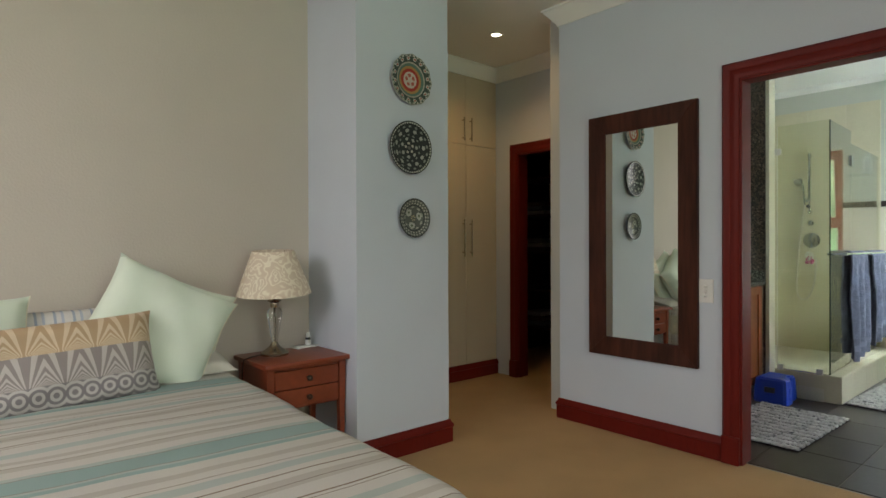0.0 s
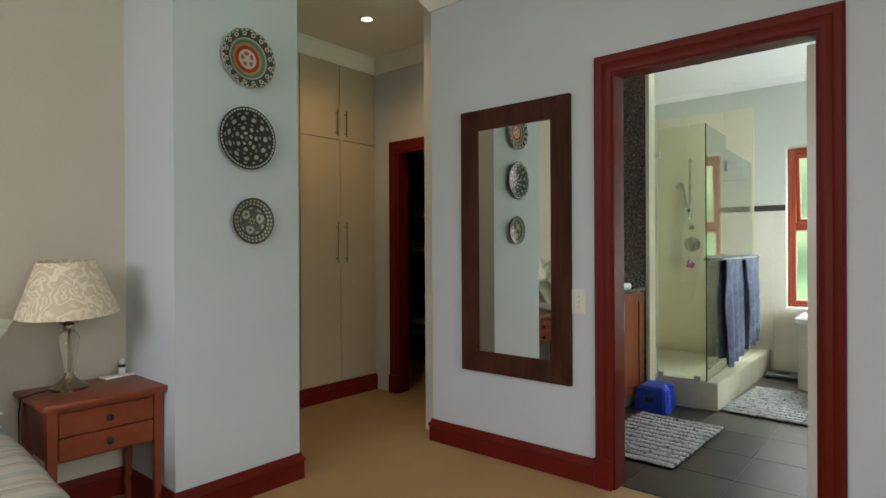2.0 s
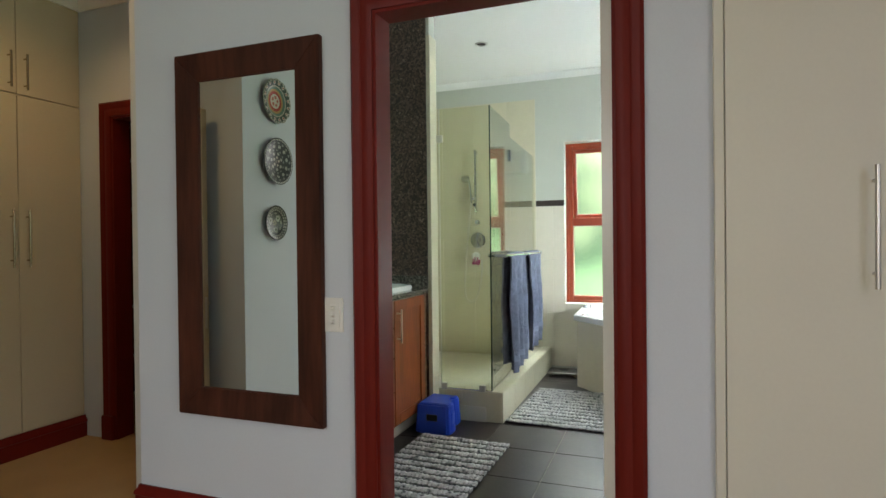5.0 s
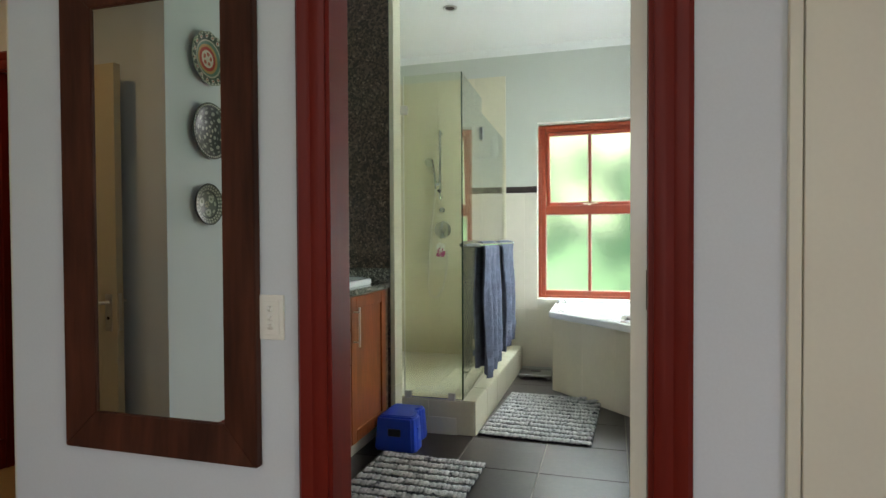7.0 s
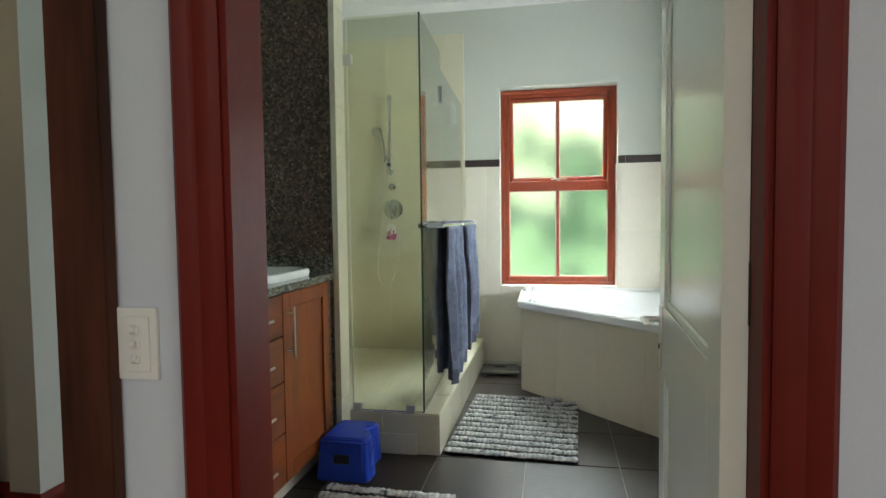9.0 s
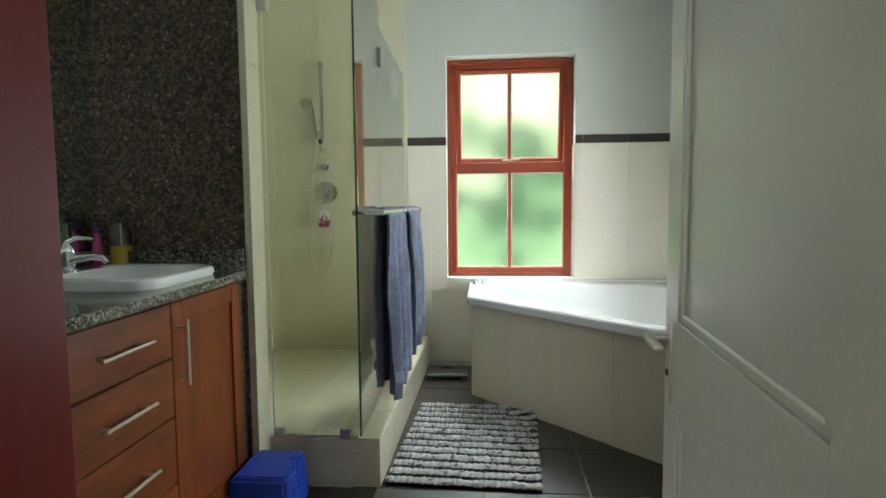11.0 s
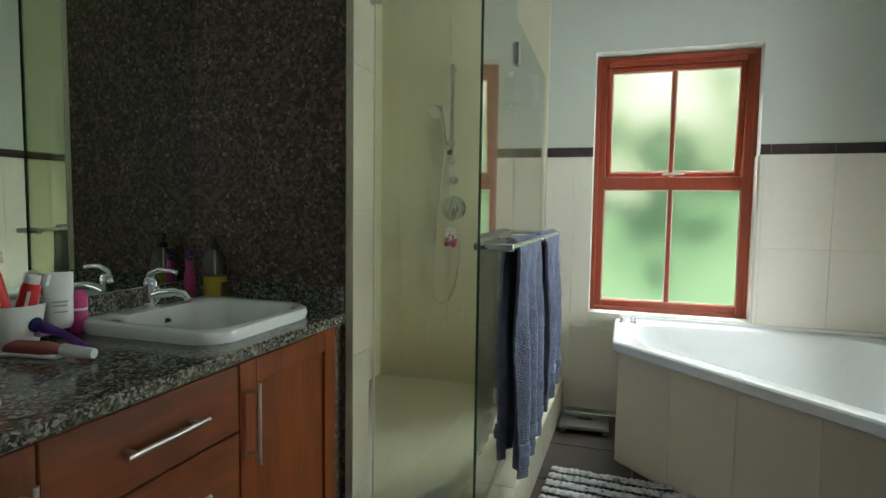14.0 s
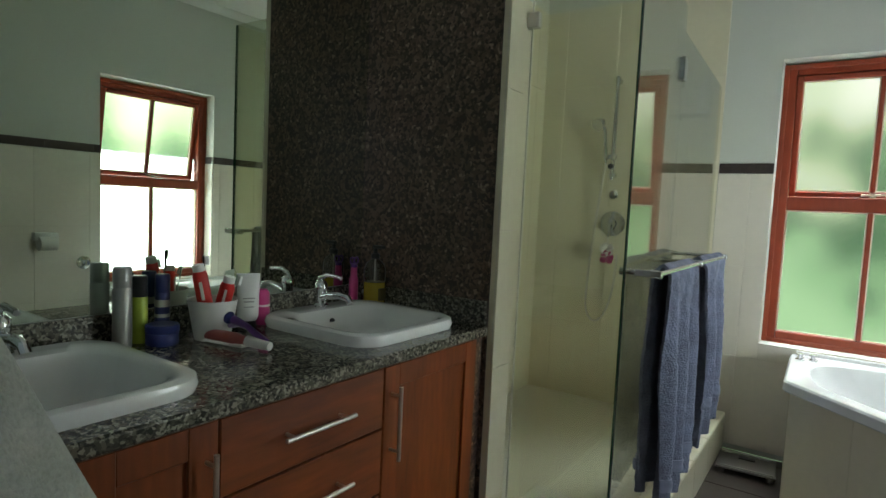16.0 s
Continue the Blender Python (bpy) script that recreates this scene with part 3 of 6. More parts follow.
# ---- windows ----
def window(name, w, h, label, at, turn, tilt):
    """Two-light wooden casement, with a hung upper sash that stands open. Origin at the bottom left of its inner face, inward is -y."""
    win = thing(name, label, "window", at, turn, kind="structure")
    f, d = 0.062, 0.07
    fr = boxes((0, f, 0, d, 0, h), (w - f, w, 0, d, 0, h), (f, w - f, 0, d, 0, f), (f, w - f, 0, d, h - f * 0.9, h), (f, w - f, 0, d, h * 0.485, h * 0.535), bev=0.007, seg=2)
    part("window_frame", fr, WINWOOD, win)
    part("outer_bead", boxes((-0.004, 0.024, -0.012, 0, -0.004, h + 0.004), (w - 0.024, w + 0.004, -0.012, 0, -0.004, h + 0.004), (0.024, w - 0.024, -0.012, 0, -0.004, 0.024), (0.024, w - 0.024, -0.012, 0, h - 0.024, h + 0.004), bev=0.004), WINWOOD, win)
    zm = h * 0.485
    part("glazing_bar", boxes((w / 2 - 0.011, w / 2 + 0.011, 0.018, 0.055, f, zm), bev=0.004), WINWOOD, win)
    for x0, x1 in ((f, w / 2 - 0.011), (w / 2 + 0.011, w - f)):
        pn = part("pane", boxes((x0, x1, 0.036, 0.042, f, zm)), FROST, win, "frosted glass pane")
        pn.visible_shadow = False
        part("glazing_bead", boxes((x0, x0 + 0.007, 0.024, 0.036, f, zm), (x1 - 0.007, x1, 0.024, 0.036, f, zm), (x0, x1, 0.024, 0.036, f, f + 0.007), (x0, x1, 0.024, 0.036, zm - 0.007, zm)), PIPING, win)
    # upper sash, hung at its top and pushed out
    z0, z1 = h * 0.535, h - f * 0.9
    s = 0.030
    hinge = Matrix.Translation((0, 0.03, z1)) @ pose(0, 0, 0, tilt, 0, 0) @ Matrix.Translation((0, -0.03, -z1))
    sash = part("sash", boxes((f, f + s, -0.008, 0.045, z0, z1), (w - f - s, w - f, -0.008, 0.045, z0, z1), (f + s, w - f - s, -0.008, 0.045, z0, z0 + s), (f + s, w - f - s, -0.008, 0.045, z1 - s, z1), (w / 2 - 0.011, w / 2 + 0.011, 0.0, 0.04, z0 + s, z1 - s), bev=0.005), WINWOOD, win)
    sash.matrix_basis = hinge
    for x0, x1 in ((f + s, w / 2 - 0.011), (w / 2 + 0.011, w - f - s)):
        pn = part("sash_pane", boxes((x0, x1, 0.018, 0.024, z0 + s, z1 - s)), FROST, win, "frosted glass pane")
        pn.matrix_basis = hinge
        pn.visible_shadow = False
        bd = part("sash_bead", boxes((x0, x0 + 0.007, 0.008, 0.018, z0 + s, z1 - s), (x1 - 0.007, x1, 0.008, 0.018, z0 + s, z1 - s), (x0, x1, 0.008, 0.018, z0 + s, z0 + s + 0.007), (x0, x1, 0.008, 0.018, z1 - s - 0.007, z1 - s)), PIPING, win)
        bd.matrix_basis = hinge
    st = bmesh.new()
    rod(st, (w / 2 - 0.05, -0.012, z0 + 0.012), (w / 2 + 0.07, -0.016, z0 + 0.016), 0.006, 10)
    cube(st, w / 2 - 0.015, w / 2 + 0.015, -0.012, 0.0, z0, z0 + 0.022, 0.003)
    part("stay", st, BRASS, win, "antique metal window stay")
    return win


window("window_1", WX1 - WX0, WZ1 - WZ0 - 0.012, "red mahogany window with four frosted panes and open upper sash", (WX0, BY1 + 0.115, WZ0), 0, 7)
window("window_2", RY1 - RY0, RZ1 - WZ0 - 0.012, "red mahogany window with frosted panes over the bath", (BX1 + 0.115, RY1, WZ0), -90, 9)
structure("window_reveal", boxes((WX0, WX1, BY1 + 0.012, BY1 + 0.112, WZ0 - 0.012, WZ0 - 0.001), (BX1 + 0.012, BX1 + 0.112, RY0, RY1, WZ0 - 0.012, WZ0 - 0.001)), WHITETILE, "ivory tiled window sill", "window sill")
tagged(new("backdrop", mesh("backdrop", boxes((-60, 60, 75, 75.1, -40, 60)), GARDEN)), "blurred green garden and pale sky beyond the window", "backdrop", "", "structure")
tagged(new("backdrop", mesh("backdrop", boxes((75, 75.1, -60, 60, -40, 60)), GARDEN_EAST)), "blurred green garden and pale sky beyond the window", "backdrop", "", "structure")

# ---- bedroom and passage ----


def bar_handle(name, bm_parent, a, b, out, r=0.006, material=None):
    """Bar handle on two posts; out is the way from the door to the bar."""
    a, b, o = Vector(a), Vector(b), Vector(out)
    bm = bmesh.new()
    rod(bm, a + o, b + o, r, 14)
    d = (b - a)
    for k in (0.12, 0.88):
        p = a + d * k
        rod(bm, p, p + o, r * 0.75, 10)
    return part(name, bm, material or STEEL, bm_parent, "brushed steel bar handle", True)


def wall_mirror():
    m = thing("wall_mirror", "tall mirror in a wide dark stained wooden frame", "mirror", (-0.507, WY0, 1.248))
    w, h, f = 0.359, 0.762, 0.118
    for name, pts in (("frame_side", [(-w, -h), (-w + f, -h + f), (-w + f, h - f), (-w, h)]), ("frame_side", [(w, -h), (w, h), (w - f, h - f), (w - f, -h + f)]),
                      ("frame_rail", [(-w, h), (-w + f, h - f), (w - f, h - f), (w, h)]), ("frame_rail", [(-w, -h), (w, -h), (w - f, -h + f), (-w + f, -h + f)])):
        bm = bmesh.new()
        cx, cz = sum(p[0] for p in pts) / 4, sum(p[1] for p in pts) / 4
        lo = [bm.verts.new((x, -0.001, z)) for x, z in pts]
        hi = [bm.verts.new((x * 0.998, -0.030 if abs(x) > w - 0.01 or abs(z) > h - 0.01 else -0.020, z * 0.999)) for x, z in pts]
        bm.faces.new(lo)
        bm.faces.new(list(reversed(hi)))
        for i in range(4):
            bm.faces.new((lo[i], hi[i], hi[(i + 1) % 4], lo[(i + 1) % 4]))
        bmesh.ops.recalc_face_normals(bm, faces=bm.faces)
        bmesh.ops.bevel(bm, geom=bm.edges[:], offset=0.003, segments=2, affect="EDGES")
        part(name, bm, MIRRORWOOD, m)
    part("mirror_glass", boxes((-w + f - 0.004, w - f + 0.004, -0.012, -0.006, -h + f - 0.004, h - f + 0.004)), SILVER, m, "silvered mirror glass")


wall_mirror()


def plate(at, r, material, label, scallop=0):
    p = thing("wall_plate", label, "plate", at, group="plates on the pillar")
    p.matrix_world = pose(*at, 0, 90, 0)
    bm = bmesh.new()
    n = 72
    prof = [(0.0, 0.006), (r * 0.52, 0.006), (r * 0.62, 0.013), (r * 0.80, 0.020), (r * 0.97, 0.026), (r, 0.024), (r * 0.98, 0.019), (r * 0.6, 0.004), (r * 0.5, -0.002), (0.0, -0.002)]
    rings = []
    for q, z in prof:
        ring = []
        for i in range(n):
            a = 2 * math.pi * i / n
            k = q * (1 + (0.022 * math.cos(scallop * a) if scallop and q > r * 0.7 else 0))
            ring.append(bm.verts.new((k * math.cos(a), k * math.sin(a), z)))
        rings.append(ring)
    for a, c in zip(rings, rings[1:]):
        for i in range(n):
            bm.faces.new((a[i], a[(i + 1) % n], c[(i + 1) % n], c[i]))
    bmesh.ops.remove_doubles(bm, verts=bm.verts, dist=1e-5)
    bmesh.ops.recalc_face_normals(bm, faces=bm.faces)
    part("dish", bm, material, p, "", True)
    hang = bmesh.new()
    sweep(hang, [(-r * 0.6, 0, 0.0), (-r * 0.3, 0.0, -0.004), (r * 0.3, 0, -0.004), (r * 0.6, 0, 0.0)], 0.0015, 6)
    part("hanger_wire", hang, STEEL, p)
    return p


DKG = (0.045, 0.065, 0.050)
P1 = plate_mat("painted scalloped plate glaze", [(0.0, (0.50, 0.46, 0.38)), (0.046, SCAR), (0.064, OCHRE), (0.078, TEAL), (0.092, (0.34, 0.33, 0.27)), (0.100, DKG), (0.138, (0.30, 0.31, 0.26))], [(5, 0.026, 0.012, (0.36, 0.10, 0.07), 1.2), (16, 0.119, 0.012, (0.44, 0.43, 0.37), 1.7), (16, 0.119, 0.005, (0.30, 0.05, 0.035), 3.0), (32, 0.134, 0.005, (0.42, 0.42, 0.36), 1.3)], 0, 0, 5)
P2 = plate_mat("black and ivory flowered plate glaze", [(0.0, (0.12, 0.12, 0.10)), (0.010, BLK), (0.132, BLK)], [(52, 0.140, 0.0055, IVORY, 1.1), (17, 0.120, 0.007, (0.20, 0.22, 0.19), 1.9), (11, 0.098, 0.011, (0.33, 0.34, 0.29), 1.8), (13, 0.074, 0.006, (0.20, 0.22, 0.19), 1.9), (7, 0.052, 0.011, (0.33, 0.34, 0.29), 1.8), (5, 0.026, 0.009, (0.42, 0.40, 0.32), 1.5)], 0, 0, 20)
P3 = plate_mat("grey flowered plate glaze", [(0.0, (0.10, 0.11, 0.095)), (0.070, BLK), (0.075, (0.09, 0.10, 0.085)), (0.104, (0.05, 0.055, 0.05))], [(3, 0.042, 0.020, IVORY, 1.7), (3, 0.044, 0.008, (0.10, 0.12, 0.07), 5.0), (9, 0.062, 0.006, (0.34, 0.35, 0.29), 1.6), (26, 0.083, 0.005, (0.40, 0.40, 0.34), 1.4), (30, 0.097, 0.006, (0.34, 0.35, 0.30), 1.4), (6, 0.012, 0.007, (0.36, 0.32, 0.20), 1.3)], 0, 0, 40)
plate((-1.257, -1.183, 2.130), 0.143, P1, "round scalloped plate painted red, ochre and green", 12)
plate((-1.257, -1.190, 1.743), 0.151, P2, "round black plate painted with ivory flowers")
plate((-1.257, -1.164, 1.345), 0.112, P3, "small round grey plate painted with pale flowers")


def light_switch():
    s = thing("light_switch", "white three rocker light switch on the wall", "light switch", (-0.108, WY0, 0.928))
    part("cover_plate", boxes((-0.040, 0.040, -0.009, 0, -0.066, 0.066), bev=0.003, seg=2), WHITEPLASTIC, s)
    part("insert", boxes((-0.027, 0.027, -0.012, -0.009, -0.050, 0.050), bev=0.001), WHITEPLASTIC, s)
    for k in (-1, 0, 1):
        bm = bmesh.new()
        rod(bm, (-0.005, -0.0155, k * 0.026), (0.005, -0.0155, k * 0.026), 0.0075, 16)
        cube(bm, -0.009, 0.009, -0.0165, -0.012, k * 0.026 - 0.0085, k * 0.026 + 0.0085, 0.002)
        part("rocker", bm, WHITEPLASTIC, s, "", True)


light_switch()

# fitted cupboards in the passage, facing the bedroom
CX = -2.38


def cupboard_pair(y0, y1, label):
    c = thing("fitted_cupboard", label, "cupboard", (CX, 0, 0), group="fitted cupboards in the passage")
    part("carcass", boxes((-0.55, -0.02, y0, y1, 0.0, H - 0.02)), CUPBOARD, c)
    ym = (y0 + y1) / 2
    g = 0.0025
    for a, b, s in ((y0, ym, -1), (ym, y1, 1)):
        for z0, z1, h0, h1 in ((0.137, 2.08, 1.09, 1.42), (2.088, 2.70, 2.115, 2.32)):
            d = part("door", boxes((-0.02, 0, a + g, b - g, z0, z1), bev=0.002), CUPBOARD, c)
            y = ym + s * 0.045
            bar_handle("handle", d, (0, y, h0), (0, y, h1), (0.03, 0, 0), 0.006, BRASS)
    part("plinth", profile_run(bmesh.new(), [(0, y0), (0, y1)][::-1], SK), RED, c, "oxblood painted plinth", True)
    return c


cupboard_pair(-0.06, CY - 0.004, "tall cream fitted cupboard with bar handles in the passage")
cupboard_pair(-0.945, -0.064, "tall cream fitted cupboard with bar handles beside the pillar")


def robe():
    """Cream wardrobe on the doorway wall, only its first doors are passed."""
    c = thing("wardrobe", "cream painted wardrobe with a long steel bar handle", "wardrobe", (0, 0, 0))
    part("frame_stile", boxes((1.226, 1.256, 0.004, WY0, 0, H - 0.11), bev=0.003), CREAM, c)
    for k, (x0, x1, hx) in enumerate(((1.2575, 1.70, 1.628), (1.704, 2.128, 1.756), (2.132, 2.556, 2.504), (2.56, 2.984, 2.612))):
        d = part("door", boxes((x0, x1, 0.000, WY0 - 0.001, 0.10, H - 0.115), bev=0.0015), CREAM, c)
        bar_handle("handle", d, (hx, 0.0, 1.06), (hx, 0.0, 1.40), (0, -0.032, 0), 0.0065)
    part("plinth", boxes((1.256, 2.984, 0.006, WY0 - 0.001, 0, 0.097)), CREAM, c)


robe()


def downlight(at, label):
    d = thing("downlight", label, "ceiling light", at)
    bm = bmesh.new()
    lathe(bm, [(0.052, 0.0), (0.050, -0.006), (0.042, -0.008), (0.036, 0.004), (0.034, 0.0)], 32, cap=False)
    part("ring", bm, STEEL, d, "", True)
    return d


d1 = downlight((-1.715, 0.02, H), "round recessed downlight glowing in the passage ceiling")
GLOW = bpy.data.materials.new("lit lamp face")
GLOW.use_nodes = True
GLOW.node_tree.nodes["Principled BSDF"].inputs["Emission Color"].default_value = (1.0, 0.86, 0.6, 1)
GLOW.node_tree.nodes["Principled BSDF"].inputs["Emission Strength"].default_value = 14
part("lamp_face", lathe(bmesh.new(), [(0.0, -0.003), (0.034, -0.003), (0.034, -0.001), (0.0, -0.001)], 24), GLOW, d1, "glowing warm lamp face")
d2 = downlight((-0.268, 2.56, H), "round recessed steel downlight in the bathroom ceiling, unlit")
part("lamp_face", lathe(bmesh.new(), [(0.0, -0.003), (0.034, -0.003), (0.034, -0.001), (0.0, -0.001)], 24), DARK, d2)


def door_leaf(name, label, w, h, at, turn, material):
    """Panelled door leaf, hinge edge at the origin, leaf towards +x, thickness towards +y."""
    d = thing(name, label, "door", at, turn, kind="structure")
    t = 0.040
    part("slab", boxes((0, 0.11, 0, t, 0, h), (w - 0.11, w, 0, t, 0, h), (0.11, w - 0.11, 0, t, 0, 0.20), (0.11, w - 0.11, 0, t, h - 0.12, h), (0.11, w - 0.11, 0, t, 0.68, 0.88), (0.11, w - 0.11, 0.012, t - 0.012, 0.2, h - 0.12), bev=0.001), material, d)
    for z0, z1 in ((0.20, 0.68), (0.88, h - 0.12)):
        for y, s in ((0.012, -1), (t - 0.012, 1)):
            bm = bmesh.new()
            for a, b, c2, e in ((0.11, w - 0.11, z0, z0 + 0.022), (0.11, w - 0.11, z1 - 0.022, z1), (0.11, 0.132, z0, z1), (w - 0.132, w - 0.11, z0, z1)):
                cube(bm, a, b, y, y + s * 0.009, c2, e, 0.004)
            part("panel_moulding", bm, material, d)
    for s, y in ((-1, 0), (1, t)):
        bm = bmesh.new()
        cube(bm, w - 0.072, w - 0.030, min(y, y + s * 0.006), max(y, y + s * 0.006), 0.69, 0.875, 0.0025, 2)
        hp = part("handle_plate", bm, STEEL, d, "brushed steel handle plate", True)
        bm = bmesh.new()
        rod(bm, (w - 0.051, y, 0.835), (w - 0.051, y + s * 0.052, 0.835), 0.009, 16)
        cube(bm, w - 0.165, w - 0.042, min(y + s * 0.040, y + s * 0.060), max(y + s * 0.040, y + s * 0.060), 0.831, 0.841, 0.003, 2)
        part("lever", bm, STEEL, hp, "flat brushed steel lever", True)
        bm = bmesh.new()
        rod(bm, (w - 0.051, y + s * 0.005, 0.755), (w - 0.051, y + s * 0.009, 0.755), 0.008, 14)
        part("keyhole", bm, DARK, hp)
    part("lock_plate", boxes((w - 0.0005, w + 0.0015, 0.010, 0.030, 0.69, 0.88)), STEEL, d)
    for z in (0.22, h / 2, h - 0.22):
        bm = bmesh.new()
        rod(bm, (-0.003, -0.003, z - 0.05), (-0.003, -0.003, z + 0.05), 0.005, 10)
        part("hinge", bm, BROWNPAINT, d)
    return d


door_leaf("door_1", "white panelled bathroom door standing wide open", 0.86, 2.03, (0.930, 0.078, 0.008), 86.3, DOORWHITE)
door_leaf("door_2", "cream panelled passage door standing open", 0.78, 2.03, (-2.31, -0.910, 0.008), 2.5, CUPBOARD)


# closet behind the second doorway
def closet():
    c = thing("closet_shelves", "dark wooden closet shelves with folded clothes", "shelf", (-2.85, 1.9, 0))
    part("upright", boxes((-0.2, -0.18, -0.3, 0.3, 0, 2.2)), MIRRORWOOD, c)
    part("upright", boxes((1.2, 1.22, -0.3, 0.3, 0, 2.2)), MIRRORWOOD, c)
    for z in (0.3, 0.7, 1.1, 1.5, 1.9, 2.18):
        part("shelf", boxes((-0.18, 1.2, -0.3, 0.3, z, z + 0.02)), MIRRORWOOD, c)


closet()
CLOTH = [mat("grey folded cloth", (0.14, 0.14, 0.15), 0.95, var=0.2), mat("brown folded cloth", (0.10, 0.06, 0.05), 0.95, var=0.2), mat("pale folded cloth", (0.30, 0.28, 0.27), 0.95, var=0.2)]
for i in range(9):
    z = (0.32, 1.12, 1.52)[i % 3]
    x = -2.75 + 0.42 * (i // 3)
    p = thing("folded_clothes", "folded cotton clothes stacked on a closet shelf", "clothes", (x, 1.85, z), group="folded clothes in the closet")
    for k in range(3):
        part("garment", boxes((-0.14, 0.14 - 0.02 * k, -0.16, 0.16, 0.05 * k, 0.05 * k + 0.047), bev=0.018, seg=2), CLOTH[(i + k) % 3], p, "", True)


# ---- bed ----
def cushion(name, label, w, h, d, m, material, corner=1.0, piping=None, squash=0.0):
    """Stuffed cushion standing in its y-z plane, thick along x."""
    ob = thing(name, label, "cushion" if name == "cushion" else "pillow")
    ob.matrix_world = m
    bm = bmesh.new()
    n = 22
    sides = []
    for s in (1, -1):
        grid = []
        for i in range(n + 1):
            row = []
            for j in range(n + 1):
                u, v = 2 * i / n - 1, 2 * j / n - 1
                t = (1 - u ** 4) ** 0.5 * (1 - v ** 4) ** 0.5
                pull = 1 - 0.07 * corner * (1 - abs(u) ** 3) * abs(v) ** 6
                pull2 = 1 - 0.07 * corner * (1 - abs(v) ** 3) * abs(u) ** 6
                wob = 0.012 * noise.noise(Vector((u * 2.2 + w * 9, v * 2.2 + h * 5, s))) * t
                row.append(bm.verts.new((s * d / 2 * t + wob * 2, u * w / 2 * pull2, v * h / 2 * pull + squash * u * u * 0.02)))
            grid.append(row)
        for i in range(n):
            for j in range(n):
                q = (grid[i][j], grid[i + 1][j], grid[i + 1][j + 1], grid[i][j + 1])
                bm.faces.new(q if s > 0 else tuple(reversed(q)))
        sides.append(grid)
    bmesh.ops.remove_doubles(bm, verts=bm.verts, dist=1e-4)
    part("cover", bm, material, ob, "", True)
    if piping:
        g = sides[0]
        pts = []
        for i in range(n + 1):
            pts.append((0, (2 * i / n - 1) * w / 2, -h / 2 * (1 - 0.07 * corner * (1 - abs(2 * i / n - 1) ** 3))))
        for i in range(n + 1):
            pts.append((0, w / 2 * (1 - 0.07 * corner * (1 - abs(2 * i / n - 1) ** 3)), (2 * i / n - 1) * h / 2))
        part("piping", sweep(bmesh.new(), pts, 0.004, 6), piping, ob, "", True)
    return ob


def bed():
    b = thing("bed", "double bed with a striped cotton bedspread", "bed", (-1.72, -2.97, 0), -3.0)
    part("base", boxes((0.02, 2.0, -0.83, 0.83, 0.10, 0.30), bev=0.01), CREAM, b)
    for x in (0.08, 1.92):
        for y in (-0.76, 0.76):
            part("leg", rod(bmesh.new(), (x, y, 0), (x, y, 0.11), 0.03, 14, 0.025), MIRRORWOOD, b)
    part("mattress", boxes((0.0, 2.02, -0.86, 0.86, 0.30, 0.55), bev=0.05, seg=3), PIPING, b, "", True)
    # bedspread: a sheet over the mattress, rounded at the edges and falling at the sides
    bm = bmesh.new()
    nx, ny = 80, 90
    grid = []
    for i in range(nx + 1):
        row = []
        for j in range(ny + 1):
            x = -0.02 + 2.10 * i / nx
            s = (j / ny - 0.5) * 2.66
            half, r = 0.86, 0.07
            a = abs(s)
            flat = half - r
            arc = r * math.pi / 2
            if a < flat:
                y, z = a, 0.0
            elif a < flat + arc:
                t = (a - flat) / r
                y, z = flat + r * math.sin(t), -r * (1 - math.cos(t))
            else:
                y, z = half + 0.03 * (a - flat - arc) + 0.012 * math.sin(x * 15) * min(1, (a - flat - arc) * 5), -r - (a - flat - arc)
            if i > nx - 5:
                z -= 0.05 * ((i - nx + 5) / 5) ** 2
            w = 0.010 * noise.noise(Vector((x * 2.3, s * 2.1, 0.3))) + 0.004 * noise.noise(Vector((x * 9, s * 6, 1.7)))
            row.append(bm.verts.new((x, math.copysign(y, s), 0.585 + z + w)))
        grid.append(row)
    for i in range(nx):
        for j in range(ny):
            bm.faces.new((grid[i][j], grid[i + 1][j], grid[i + 1][j + 1], grid[i][j + 1]))
    bmesh.ops.solidify(bm, geom=bm.faces[:], thickness=0.008)
    part("bedspread", bm, SPREAD, b, "striped cotton bedspread in cream, grey and teal", True)
    part("headboard_panel", boxes((-0.055, -0.022, -0.82, 0.66, 0.35, 0.80), bev=0.006), CREAM, b)
    part("headboard_rail", boxes((-0.06, -0.018, -0.86, 0.70, 0.80, 0.845), bev=0.008, seg=2), MIRRORWOOD, b, "dark wooden headboard rail")


bed()
cushion("pillow", "mint green cotton pillow propped on its corner", 0.57, 0.52, 0.17, pose(-1.47, -2.465, 0.82, -30, -22, 0), MINT, 1.2, PIPING)
cushion("pillow", "mint green cotton pillow behind the propped pillow", 0.56, 0.52, 0.13, pose(-1.60, -2.40, 0.80, -24, -16, 0), MINT, 1.2, PIPING)
cushion("pillow", "mint green cotton pillow leaning on the headboard", 0.60, 0.46, 0.16, pose(-1.58, -3.22, 0.76, 0, -20, 0), MINT, 1.0, PIPING)
cushion("pillow", "blue grey striped pillow behind the other pillows", 0.62, 0.44, 0.14, pose(-1.66, -2.86, 0.70, 0, -10, 0), PILLOWSTRIPE)
cushion("pillow", "white cotton pillow lying flat under the propped pillow", 0.66, 0.40, 0.12, pose(-1.60, -2.45, 0.63, 0, -78, 0), mat("white pillow cotton", (0.66, 0.63, 0.55), 0.9, var=0.05, grain=300, bump=0.3))
